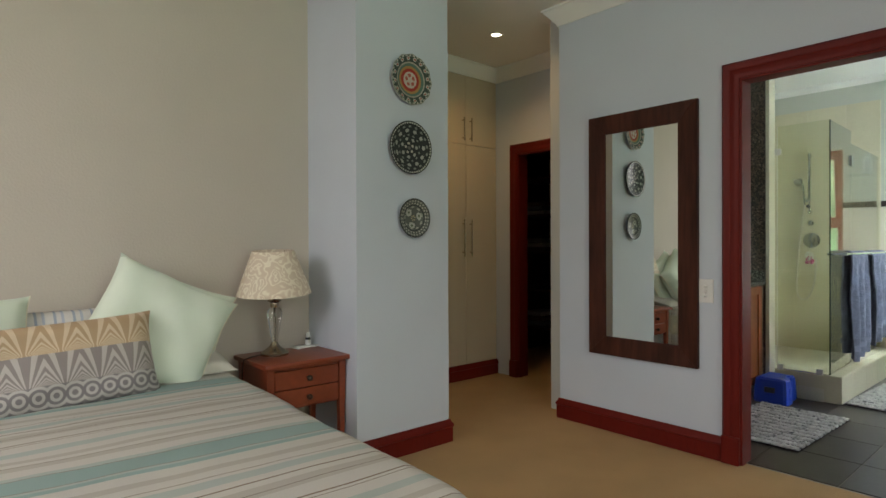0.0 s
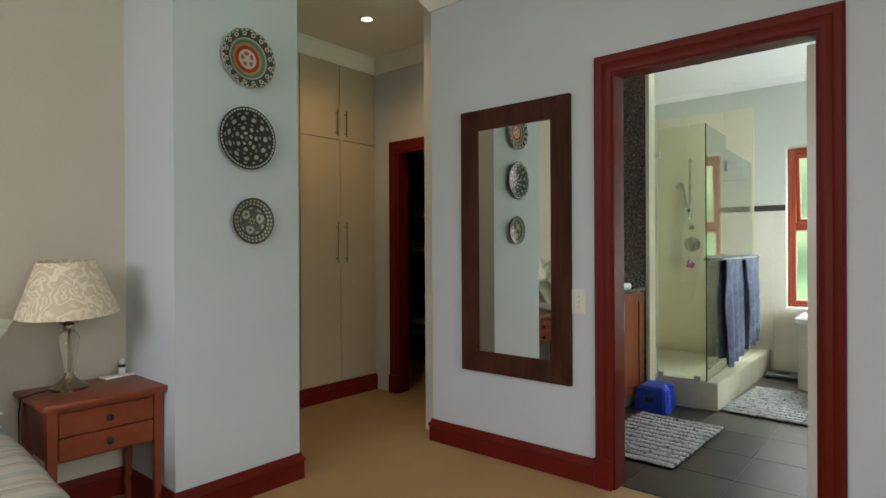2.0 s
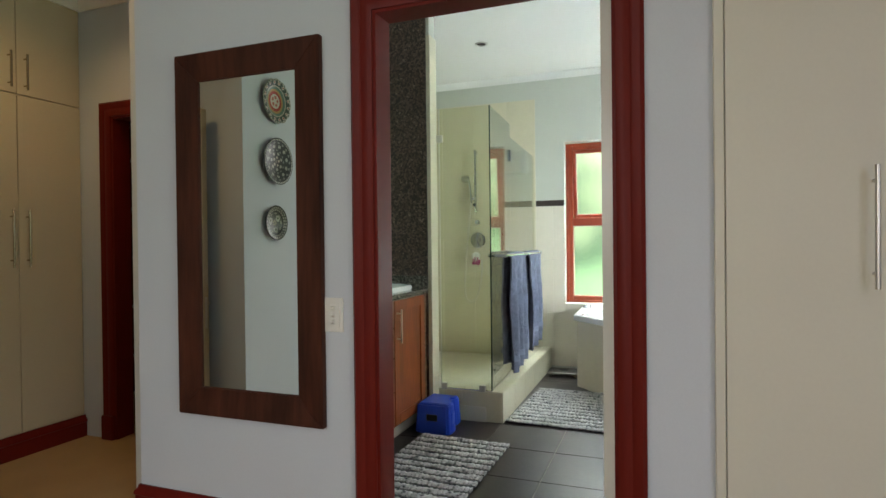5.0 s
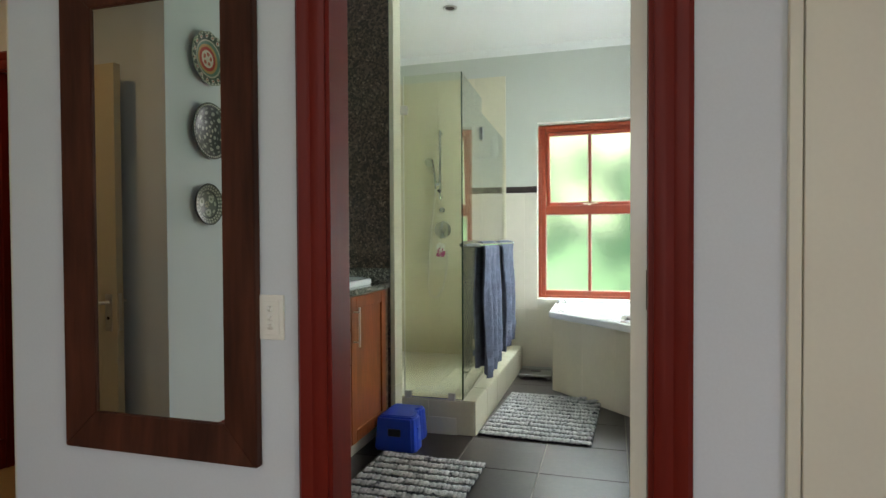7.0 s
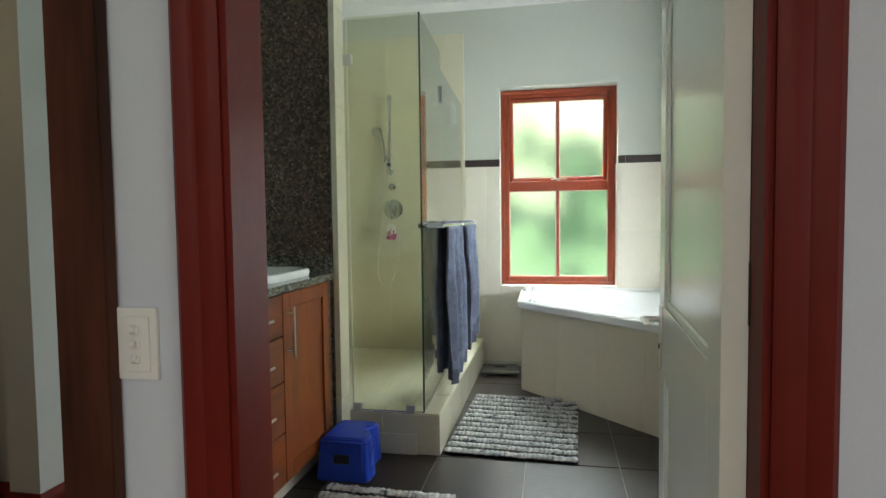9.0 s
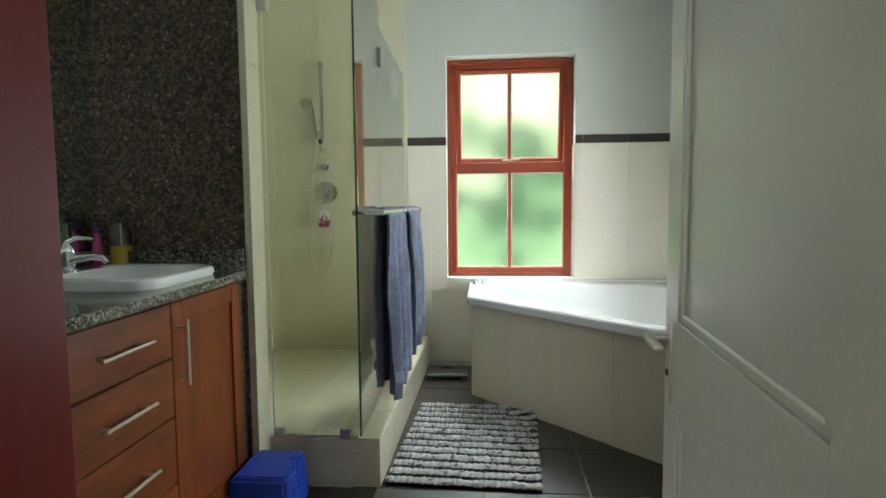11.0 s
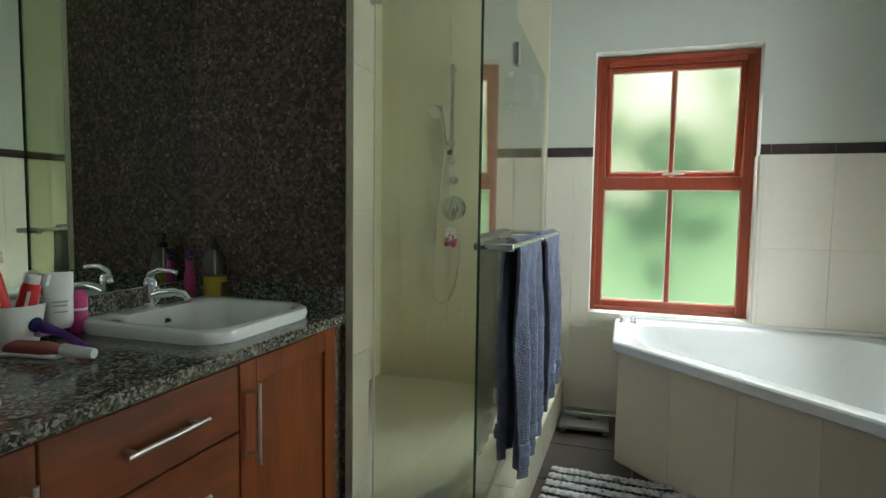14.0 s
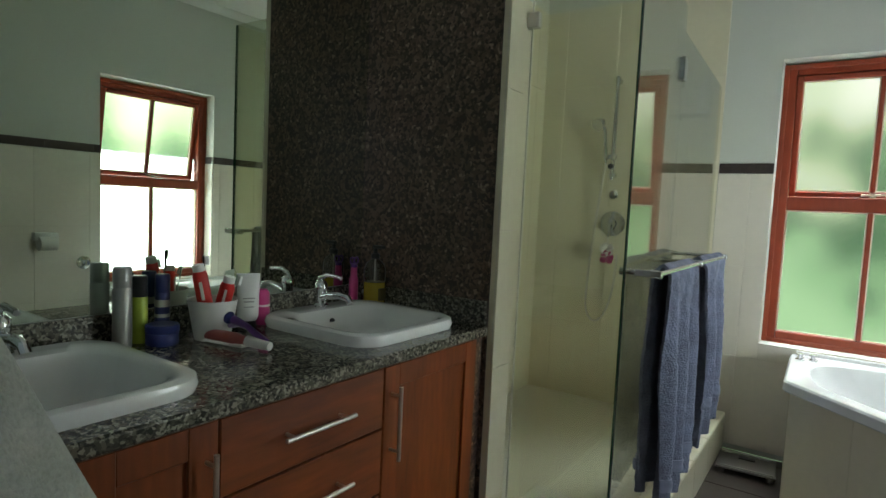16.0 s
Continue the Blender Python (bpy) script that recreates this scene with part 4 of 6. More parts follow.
cushion("cushion", "long grey and tan art deco patterned cushion", 0.74, 0.37, 0.16, pose(-1.33, -2.875, 0.715, 3, -20, 0), damask(), 0.8)


def nightstand():
    n = thing("nightstand", "red brown wooden nightstand with two drawers", "nightstand", (-1.54, -1.77, 0))
    bm = bmesh.new()
    cube(bm, -0.205, 0.205, -0.245, 0.245, 0.575, 0.600, 0.007, 2)
    part("top", bm, NSWOOD, n, "", True)
    for x in (-0.165, 0.155):
        for y in (-0.205, 0.205):
            bm = bmesh.new()
            prism(bm, [(x - 0.02, y - 0.02), (x + 0.02, y - 0.02), (x + 0.02, y + 0.02), (x - 0.02, y + 0.02)], 0, 0.575)
            for v in bm.verts:
                if v.co.z < 0.01:
                    v.co.x, v.co.y = x + (v.co.x - x) * 0.6, y + (v.co.y - y) * 0.6
            part("leg", bm, NSWOOD, n)
    part("side_panel", boxes((-0.16, 0.15, -0.212, -0.198, 0.355, 0.575)), NSWOOD, n)
    part("side_panel", boxes((-0.16, 0.15, 0.198, 0.212, 0.355, 0.575)), NSWOOD, n)
    part("back_panel", boxes((-0.172, -0.160, -0.198, 0.198, 0.355, 0.575)), NSWOOD, n)
    part("bottom_panel", boxes((-0.16, 0.15, -0.198, 0.198, 0.350, 0.362)), NSWOOD, n)
    part("front_rail", boxes((0.150, 0.166, -0.185, 0.185, 0.556, 0.575)), NSWOOD, n)
    for z0, z1 in ((0.362, 0.452), (0.456, 0.553)):
        d = part("drawer", boxes((0.140, 0.170, -0.183, 0.183, z0, z1), bev=0.003), NSWOOD, n)
        bm = bmesh.new()
        rod(bm, (0.170, 0.0, (z0 + z1) / 2), (0.186, 0.0, (z0 + z1) / 2), 0.007, 12)
        bmesh.ops.create_uvsphere(bm, u_segments=14, v_segments=8, radius=0.015, matrix=Matrix.Translation((0.192, 0, (z0 + z1) / 2)))
        part("knob", bm, BROWNPAINT, d, "dark bronze drawer knob", True)


nightstand()


def table_lamp():
    t = thing("table_lamp", "glass table lamp with a cream scroll patterned shade", "lamp", (-1.60, -1.845, 0.600))
    part("foot", lathe(bmesh.new(), [(0.072, 0.0), (0.074, 0.012), (0.066, 0.020), (0.050, 0.030), (0.030, 0.044), (0.020, 0.060), (0.016, 0.072)], 36), BRASS, t, "antique nickel lamp foot", True)
    part("body", lathe(bmesh.new(), [(0.014, 0.072), (0.020, 0.10), (0.029, 0.15), (0.037, 0.20), (0.040, 0.225), (0.034, 0.245), (0.018, 0.258)], 32), CRYSTAL, t, "clear glass lamp body", True)
    part("stem", rod(bmesh.new(), (0, 0, 0.07), (0, 0, 0.26), 0.004, 10), BRASS, t)
    part("neck", lathe(bmesh.new(), [(0.018, 0.258), (0.022, 0.268), (0.020, 0.280), (0.036, 0.290), (0.038, 0.296), (0.018, 0.302), (0.014, 0.325), (0.016, 0.360), (0.0, 0.362)], 28), BRASS, t, "antique nickel lamp neck", True)
    tilt = Matrix.Translation((0, 0, 0.33)) @ pose(0, 0, 0, 3, 3, 0)
    bm = bmesh.new()
    outer = [(0.196, 0.0), (0.190, 0.02), (0.110, 0.232)]
    rings = []
    for r, z in outer + [(0.107, 0.232), (0.187, 0.02), (0.193, 0.0)]:
        rings.append([bm.verts.new((r * math.cos(2 * math.pi * i / 48), r * math.sin(2 * math.pi * i / 48), z)) for i in range(48)])
    for k in range(len(rings)):
        a, c = rings[k], rings[(k + 1) % len(rings)]
        for i in range(48):
            bm.faces.new((a[i], a[(i + 1) % 48], c[(i + 1) % 48], c[i]))
    bmesh.ops.transform(bm, matrix=tilt, verts=bm.verts)
    bmesh.ops.recalc_face_normals(bm, faces=bm.faces)
    part("shade", bm, shade_mat(), t, "cream scroll patterned cloth shade", True)
    bm = bmesh.new()
    for k in range(3):
        a = 2 * math.pi * k / 3
        rod(bm, (0, 0, 0.0), (0.108 * math.cos(a), 0.108 * math.sin(a), 0.228), 0.0015, 6)
    bmesh.ops.transform(bm, matrix=tilt, verts=bm.verts)
    part("shade_carrier", bm, BRASS, t)
    part("cord", sweep(bmesh.new(), [(-0.02, -0.07, 0.004), (0.0, -0.13, 0.004), (0.03, -0.165, 0.004), (0.035, -0.185, 0.002), (0.03, -0.192, -0.06), (0.03, -0.190, -0.25), (0.0, -0.19, -0.42)], 0.003, 8), BROWNPAINT, t, "brown lamp cord", True)


table_lamp()


def tray_and_bottle():
    t = thing("small_tray", "flat white tray on the nightstand", "tray", (-1.70, -1.615, 0.600), 8)
    part("dish", boxes((-0.035, 0.035, -0.07, 0.07, 0.0, 0.012), bev=0.004, seg=2), CERAMIC, t, "", True)
    b = thing("small_bottle", "small white bottle with a black band", "bottle", (-1.705, -1.590, 0.612))
    part("flask", lathe(bmesh.new(), [(0.014, 0.0), (0.015, 0.004), (0.015, 0.03), (0.010, 0.036), (0.008, 0.038)], 20), WHITEPLASTIC, b, "", True)
    part("collar", lathe(bmesh.new(), [(0.0135, 0.030), (0.0160, 0.030), (0.0160, 0.042), (0.009, 0.044)], 20), BLACKPLASTIC, b, "", True)
    part("cap", lathe(bmesh.new(), [(0.010, 0.042), (0.010, 0.068), (0.007, 0.071), (0.0, 0.071)], 20), WHITEPLASTIC, b, "", True)


tray_and_bottle()

# ---- bathroom ----
VX = -0.404    # front of the vanity doors


def vanity():
    v = thing("vanity_cabinet", "cherry wood vanity cabinet with steel bar handles", "cabinet")
    part("carcass", boxes((BX0 + 0.004, VX - 0.022, WY1 + 0.004, 1.634, 0.11, 0.77), (VX - 0.040, VX - 0.022, WY1 + 0.004, 1.634, 0.77, 0.866), (BX0 + 0.004, VX - 0.04, 0.84, 0.858, 0.77, 0.866)), CHERRY, v)
    part("kickboard", boxes((BX0 + 0.004, VX - 0.075, WY1 + 0.004, EY - 0.004, 0.0, 0.11)), CREAM, v, "cream kickboard")
    part("filler", boxes((BX0 + 0.004, VX - 0.006, 1.637, EY - 0.001, 0.11, 0.868)), PANEL, v, "dark brown granite filler strip")

    def door(y0, y1, hy):
        z0, z1 = 0.115, 0.862
        d = part("door", boxes((VX - 0.020, VX - 0.009, y0, y1, z0, z1)), CHERRY, v)
        for a, b, c, e in ((y0, y0 + 0.062, z0, z1), (y1 - 0.062, y1, z0, z1), (y0 + 0.062, y1 - 0.062, z0, z0 + 0.062), (y0 + 0.062, y1 - 0.062, z1 - 0.062, z1)):
            part("door_rail", boxes((VX - 0.009, VX, a, b, c, e), bev=0.0015), CHERRY, d)
        bar_handle("handle", d, (VX, hy, 0.609), (VX, hy, 0.810), (0.032, 0, 0), 0.0055)
    door(1.175, 1.633, 1.204)
    door(0.428, 0.681, 0.656)
    door(0.158, 0.424, 0.186)
    for z0, z1 in ((0.702, 0.862), (0.524, 0.696), (0.322, 0.518), (0.115, 0.316)):
        d = part("drawer", boxes((VX - 0.020, VX, 0.686, 1.170, z0, z1), bev=0.002), CHERRY_ACROSS, v)
        zh = z0 + (z1 - z0) * 0.505
        bar_handle("handle", d, (VX, 0.823, zh), (VX, 1.033, zh), (0.032, 0, 0), 0.0055)


vanity()

BASINS = ((-0.690, 1.385), (-0.690, 0.475))


def rounded(cx, cy, hx, hy, r, n=8):
    pts = []
    for k, (sx, sy) in enumerate(((1, 1), (-1, 1), (-1, -1), (1, -1))):
        for i in range(n + 1):
            a = math.pi / 2 * (k + i / n)
            pts.append((cx + sx * (hx - r) + r * math.cos(a), cy + sy * (hy - r) + r * math.sin(a)))
    return pts


def worktop():
    w = thing("worktop", "polished grey speckled granite worktop with upstand", "worktop")
    x0, x1, y0, y1 = BX0 + 0.003, -0.396, WY1 + 0.003, EY - 0.002
    bm = bmesh.new()
    ys = [y0]
    for cx, cy in sorted(BASINS, key=lambda b: b[1]):
        ys += [cy - 0.19, cy + 0.19]
    ys.append(y1)
    for k in range(0, len(ys), 2):
        cube(bm, x0, x1, ys[k], ys[k + 1], 0.868, 0.900)
    for cx, cy in BASINS:
        cube(bm, x0, cx - 0.17, cy - 0.19, cy + 0.19, 0.868, 0.900)
        cube(bm, cx + 0.17, x1, cy - 0.19, cy + 0.19, 0.868, 0.900)
    bmesh.ops.remove_doubles(bm, verts=bm.verts, dist=1e-5)
    part("slab", bm, GRANITE, w)
    part("nosing", boxes((x1, x1 + 0.006, y0, y1, 0.871, 0.897), bev=0.0028), GRANITE, w)
    part("upstand", boxes((x0, x0 + 0.016, y0, y1 - 0.017, 0.900, 0.978), bev=0.002), GRANITE, w)
    part("upstand", boxes((x0, -0.396, y1 - 0.016, y1, 0.900, 0.985), bev=0.002), GRANITE, w)


worktop()


def basin(cx, cy):
    b = thing("basin", "white ceramic drop-in basin with rounded corners", "basin", (cx, cy, 0.906), group="basins in the vanity")
    bm = bmesh.new()
    loops = []
    for hx, hy, r, z in ((0.232, 0.232, 0.09, -0.006), (0.236, 0.236, 0.09, 0.010), (0.232, 0.232, 0.088, 0.024), (0.220, 0.222, 0.085, 0.030), (0.176, 0.198, 0.085, 0.026), (0.166, 0.188, 0.08, 0.016), (0.150, 0.170, 0.08, -0.04), (0.125, 0.140, 0.075, -0.085), (0.070, 0.080, 0.06, -0.108), (0.022, 0.022, 0.0219, -0.112)):
        ox = 0.030 if z < 0.028 and hx < 0.2 else 0.0
        loops.append([bm.verts.new((x, y, z)) for x, y in rounded(ox, 0, hx, hy, r)])
    n = len(loops[0])
    for a, c in zip(loops, loops[1:]):
        for i in range(n):
            bm.faces.new((a[i], a[(i + 1) % n], c[(i + 1) % n], c[i]))
    bmesh.ops.recalc_face_normals(bm, faces=bm.faces)
    part("bowl", bm, CERAMIC, b, "", True)
    part("waste", lathe(bmesh.new(), [(0.0, -0.109), (0.016, -0.109), (0.024, -0.111), (0.024, -0.116), (0.0, -0.116)], 24, (0.03, 0)), CHROME, b, "chrome waste", True)
    bm = bmesh.new()
    rod(bm, (-0.133, 0, -0.012), (-0.127, 0, -0.014), 0.011, 18)
    part("overflow", bm, BLACKPLASTIC, b)


def mixer_tap(cx, cy):
    t = thing("mixer_tap", "chrome single lever mixer tap on the basin", "tap", (cx - 0.195, cy + 0.01, 0.934), group="taps on the basins")
    part("body", lathe(bmesh.new(), [(0.026, 0.0), (0.026, 0.006), (0.020, 0.012), (0.019, 0.05), (0.022, 0.058), (0.021, 0.078), (0.012, 0.088), (0.0, 0.090)], 24), CHROME, t, "", True)
    part("spout", sweep(bmesh.new(), [(0.0, 0, 0.030), (0.04, 0, 0.042), (0.09, 0, 0.048), (0.125, 0, 0.042), (0.135, 0, 0.028)], [0.017, 0.015, 0.013, 0.012, 0.011], 14), CHROME, t, "", True)
    part("lever", sweep(bmesh.new(), [(-0.016, 0, 0.074), (-0.004, 0, 0.096), (0.03, 0, 0.110), (0.075, 0, 0.108), (0.092, 0, 0.104)], [0.008, 0.010, 0.008, 0.006, 0.007], 12), CHROME, t, "", True)


for c in BASINS:
    basin(*c)
    mixer_tap(*c)


def vanity_mirror():
    m = thing("vanity_mirror", "large frameless mirror above the worktop", "mirror")
    part("mirror_glass", boxes((BX0 + 0.001, BX0 + 0.006, WY1 + 0.01, EY - 0.0005, 0.980, 2.62)), VANITYMIRROR, m)


vanity_mirror()
pn = tagged(new("granite_panel", mesh("granite_panel", boxes((BX0 + 0.001, -0.397, EY, EY + 0.012, 0.957, H - 0.06)), PANEL)), "dark brown polished granite wall panel beside the vanity", "wall panel", "", "structure")
structure("wall_panel_trim", boxes((BX0 + 0.008, -0.397, EY + 0.001, EY + 0.012, 0.0, 0.956)), PANEL, "dark brown granite below the wall panel", "wall panel")


# things on the worktop
def turned(name, label, category, at, rows, group=""):
    """Upright container of turned parts: (part, profile, material)."""
    t = thing(name, label, category, at, group=group)
    for nm, prof, material in rows:
        part(nm, lathe(bmesh.new(), prof, 28), material, t, "", True)
    return t


PINK = mat("pink plastic", (0.44, 0.04, 0.17), 0.35, var=0.05)
NAVY = mat("navy plastic", (0.012, 0.018, 0.10), 0.35, var=0.05)
LIME = mat("lime label", (0.28, 0.36, 0.03), 0.4, var=0.05)
ALU = mat("silver grey can", (0.36, 0.36, 0.34), 0.35, 0.6, var=0.04)
SOAP = mat("yellow liquid soap", (0.40, 0.30, 0.04), 0.2, var=0.04)
MAUVE = mat("purple plastic", (0.075, 0.018, 0.15), 0.35, var=0.05)
REDPACK = mat("red toothpaste tube", (0.50, 0.02, 0.015), 0.4, var=0.04)
PALE = mat("pale cup plastic", (0.66, 0.65, 0.60), 0.45, var=0.03)
CLEARPET = pane_mat("clear bottle plastic", (0.72, 0.72, 0.62), 0.3, 0.16, 0.4)
W = 0.900
turned("spray_can", "tall silver grey spray can", "can", (-0.912, 0.750, W), [("can", [(0.021, 0), (0.0225, 0.004), (0.0225, 0.150), (0.019, 0.158)], ALU), ("cap", [(0.0200, 0.151), (0.022, 0.155), (0.022, 0.200), (0.019, 0.204), (0.0, 0.204)], ALU)], "cans on the worktop")
turned("spray_can", "lime and black deodorant can", "can", (-0.936, 0.806, W), [("can", [(0.019, 0), (0.0200, 0.004), (0.0200, 0.120), (0.017, 0.128)], LIME), ("cap", [(0.0175, 0.116), (0.0195, 0.120), (0.0195, 0.172), (0.016, 0.176), (0.0, 0.176)], BLACKPLASTIC)], "cans on the worktop")
turned("spray_can", "navy blue deodorant can", "can", (-0.937, 0.868, W), [("can", [(0.018, 0), (0.0190, 0.004), (0.0190, 0.125), (0.016, 0.132)], NAVY), ("label_band", [(0.0192, 0.088), (0.0194, 0.089), (0.0194, 0.106), (0.0192, 0.107)], ALU), ("label_band", [(0.0192, 0.060), (0.0194, 0.061), (0.0194, 0.068), (0.0192, 0.069)], ALU), ("cap", [(0.0170, 0.125), (0.0188, 0.128), (0.0188, 0.172), (0.016, 0.176), (0.0, 0.176)], NAVY)], "cans on the worktop")
turned("cream_jar", "low navy blue cream jar", "jar", (-0.882, 0.838, W), [("jar", [(0.038, 0), (0.040, 0.004), (0.040, 0.028), (0.038, 0.031)], NAVY), ("lid", [(0.040, 0.032), (0.041, 0.034), (0.041, 0.050), (0.038, 0.053), (0.0, 0.053)], NAVY)])


def toothbrush_cup():
    c = thing("toothbrush_cup", "pale plastic cup holding toothbrushes and tubes", "cup", (-0.850, 0.962, W))
    part("cup", lathe(bmesh.new(), [(0.044, 0.0), (0.047, 0.003), (0.065, 0.108), (0.066, 0.110), (0.062, 0.108), (0.044, 0.006), (0.0, 0.006)], 36), PALE, c, "", True)
    bm = bmesh.new()
    rod(bm, (0.048, 0.010, 0.066), (0.0596, 0.0124, 0.064), 0.017, 24)
    part("round_label", bm, NAVY, c, "round navy label")


toothbrush_cup()


def tube(label, at, turn, w, h, body, cap, bands=()):
    """Squeeze tube standing on its cap, flat at the crimped top."""
    t = thing("squeeze_tube", label, "tube")
    t.matrix_world = Matrix.Translation(at) @ turn
    bm = bmesh.new()
    loops = []
    for z, a, b in ((0.018, w * 0.40, w * 0.40), (0.03, w * 0.48, w * 0.44), (h * 0.6, w * 0.50, w * 0.28), (h * 0.95, w * 0.52, 0.004), (h, w * 0.52, 0.0025)):
        loops.append([bm.verts.new((a * math.cos(2 * math.pi * i / 24), b * math.sin(2 * math.pi * i / 24), z)) for i in range(24)])
    for a, c in zip(loops, loops[1:]):
        for i in range(24):
            bm.faces.new((a[i], a[(i + 1) % 24], c[(i + 1) % 24], c[i]))
    bm.faces.new(loops[-1])
    bm.faces.new(list(reversed(loops[0])))
    part("tube", bm, body, t, "", True)
    part("cap", lathe(bmesh.new(), [(w * 0.36, 0.0), (w * 0.38, 0.002), (w * 0.38, 0.018), (w * 0.34, 0.020)], 24), cap, t, "", True)
    for z, s, ww, m in bands:
        depth = w * (0.46 - 0.16 * (z + s / 2 - 0.03) / (h * 0.6 - 0.03)) if z + s / 2 < h * 0.6 else w * 0.28 * (h - z) / (h * 0.4)
        for sg in (-1, 1):
            part("print_bar", boxes((-ww / 2, ww / 2, sg * depth, sg * (depth + 0.0025), z, z + s), bev=0.0005), m, t)
    return t


tube("white cream tube standing on its dark cap", (-0.922, 1.130, W), pose(0, 0, 0, 0, 0, 60), 0.066, 0.160, WHITEPLASTIC, BLACKPLASTIC, ((0.075, 0.004, 0.03, ALU), (0.085, 0.004, 0.035, ALU), (0.06, 0.003, 0.03, ALU)))
tube("red and white toothpaste tube standing in the cup", (-0.846, 0.956, W + 0.012), pose(0, 0, 0, 6, -10, 50) @ pose(0, 0, 0, 180, 0, 0) @ Matrix.Translation((0, 0, -0.198)), 0.040, 0.190, REDPACK, WHITEPLASTIC, ((0.045, 0.050, 0.008, WHITEPLASTIC), (0.11, 0.012, 0.03, WHITEPLASTIC)))
tube("small red and white toothpaste tube leaning in the cup", (-0.852, 0.972, W + 0.012), pose(0, 0, 0, 4, 13, 50) @ pose(0, 0, 0, 180, 0, 0) @ Matrix.Translation((0, 0, -0.165)), 0.041, 0.160, REDPACK, WHITEPLASTIC, ((0.035, 0.045, 0.007, WHITEPLASTIC), (0.09, 0.020, 0.026, WHITEPLASTIC)))


def toothbrush(label, at, m, shaft, h=0.18):
    t = thing("toothbrush", label, "toothbrush", group="toothbrushes in the cup")
    t.matrix_world = Matrix.Translation(at) @ m
    part("handle", sweep(bmesh.new(), [(0, 0, 0), (0.001, 0, h * 0.3), (-0.001, 0, h * 0.6), (0, 0, h * 0.8), (0, 0, h)], [0.004, 0.0062, 0.0045, 0.003, 0.0045], 10), shaft, t, "", True)
    part("bristles", boxes((0.003, 0.014, -0.005, 0.005, h - 0.026, h - 0.001), bev=0.001), WHITEPLASTIC, t)


toothbrush("dark toothbrush standing in the cup", (-0.858, 0.950, W + 0.012), pose(0, 0, 0, -3, -4, 40), BLACKPLASTIC, 0.215)
toothbrush("pale green toothbrush standing in the cup", (-0.840, 0.985, W + 0.012), pose(0, 0, 0, -14, 6, 10), mat("pale green plastic", (0.35, 0.48, 0.40), 0.4), 0.165)
toothbrush("red toothbrush standing in the cup", (-0.880, 0.955, W + 0.012), pose(0, 0, 0, 6, -10, 100), REDPACK, 0.19)
turned("roll_on_deodorant", "pink roll-on deodorant bottle", "bottle", (-0.912, 1.176, W), [("flask", [(0.020, 0), (0.022, 0.003), (0.022, 0.050), (0.020, 0.056)], PINK), ("collar", [(0.0205, 0.056), (0.0222, 0.057), (0.0222, 0.062), (0.0205, 0.063)], PALE), ("cap", [(0.021, 0.063), (0.022, 0.065), (0.021, 0.098), (0.013, 0.110), (0.0, 0.112)], PINK)])
soap = turned("soap_dispenser", "clear pump bottle half full of yellow soap", "bottle", (-0.862, 1.640, W), [("soap_fill", [(0.034, 0.001), (0.039, 0.006), (0.039, 0.100), (0.0, 0.100)], SOAP), ("bottle_shell", [(0.0395, 0.101), (0.0405, 0.103), (0.0405, 0.145), (0.034, 0.168), (0.018, 0.182), (0.013, 0.188)], CLEARPET), ("dip_tube", [(0.0, 0.100), (0.003, 0.1005), (0.003, 0.186), (0.0, 0.187)], PALE), ("pump_collar", [(0.013, 0.186), (0.016, 0.188), (0.016, 0.204), (0.008, 0.208), (0.006, 0.226)], BLACKPLASTIC)])
bmp = boxes((-0.010, 0.042, -0.008, 0.008, 0.224, 0.237), bev=0.003)
part("pump_head", bmp, BLACKPLASTIC, soap)
part("label", boxes((0.030, 0.0425, -0.017, 0.017, 0.035, 0.080), bev=0.001), mat("black and yellow label", (0.10, 0.08, 0.02), 0.4), soap)
pb = turned("pink_bottle", "slim pink bottle with two finger rings on top", "bottle", (-0.930, 1.600, W), [("flask", [(0.015, 0), (0.017, 0.003), (0.017, 0.105), (0.013, 0.118), (0.012, 0.150)], PINK), ("cap", [(0.012, 0.150), (0.013, 0.152), (0.012, 0.162), (0.0, 0.164)], MAUVE)])
for dy in (-0.011, 0.011):
    ring = [(0.0, dy + 0.010 * math.cos(a * math.pi / 8), 0.175 + 0.012 * math.sin(a * math.pi / 8)) for a in range(17)]
    part("ring", sweep(bmesh.new(), ring, 0.003, 8), MAUVE, pb, "", True)
turned("glass_jar", "small clear glass jar behind the basin", "jar", (-0.915, 1.650, W), [("jar", [(0.018, 0), (0.019, 0.003), (0.019, 0.040), (0.012, 0.050)], CLEARPET), ("lid", [(0.013, 0.050), (0.014, 0.052), (0.014, 0.062), (0.0, 0.063)], ALU)])


LILAC = mat("lilac bristles", (0.30, 0.22, 0.38), 0.6, var=0.15, grain=500, bump=0.4)


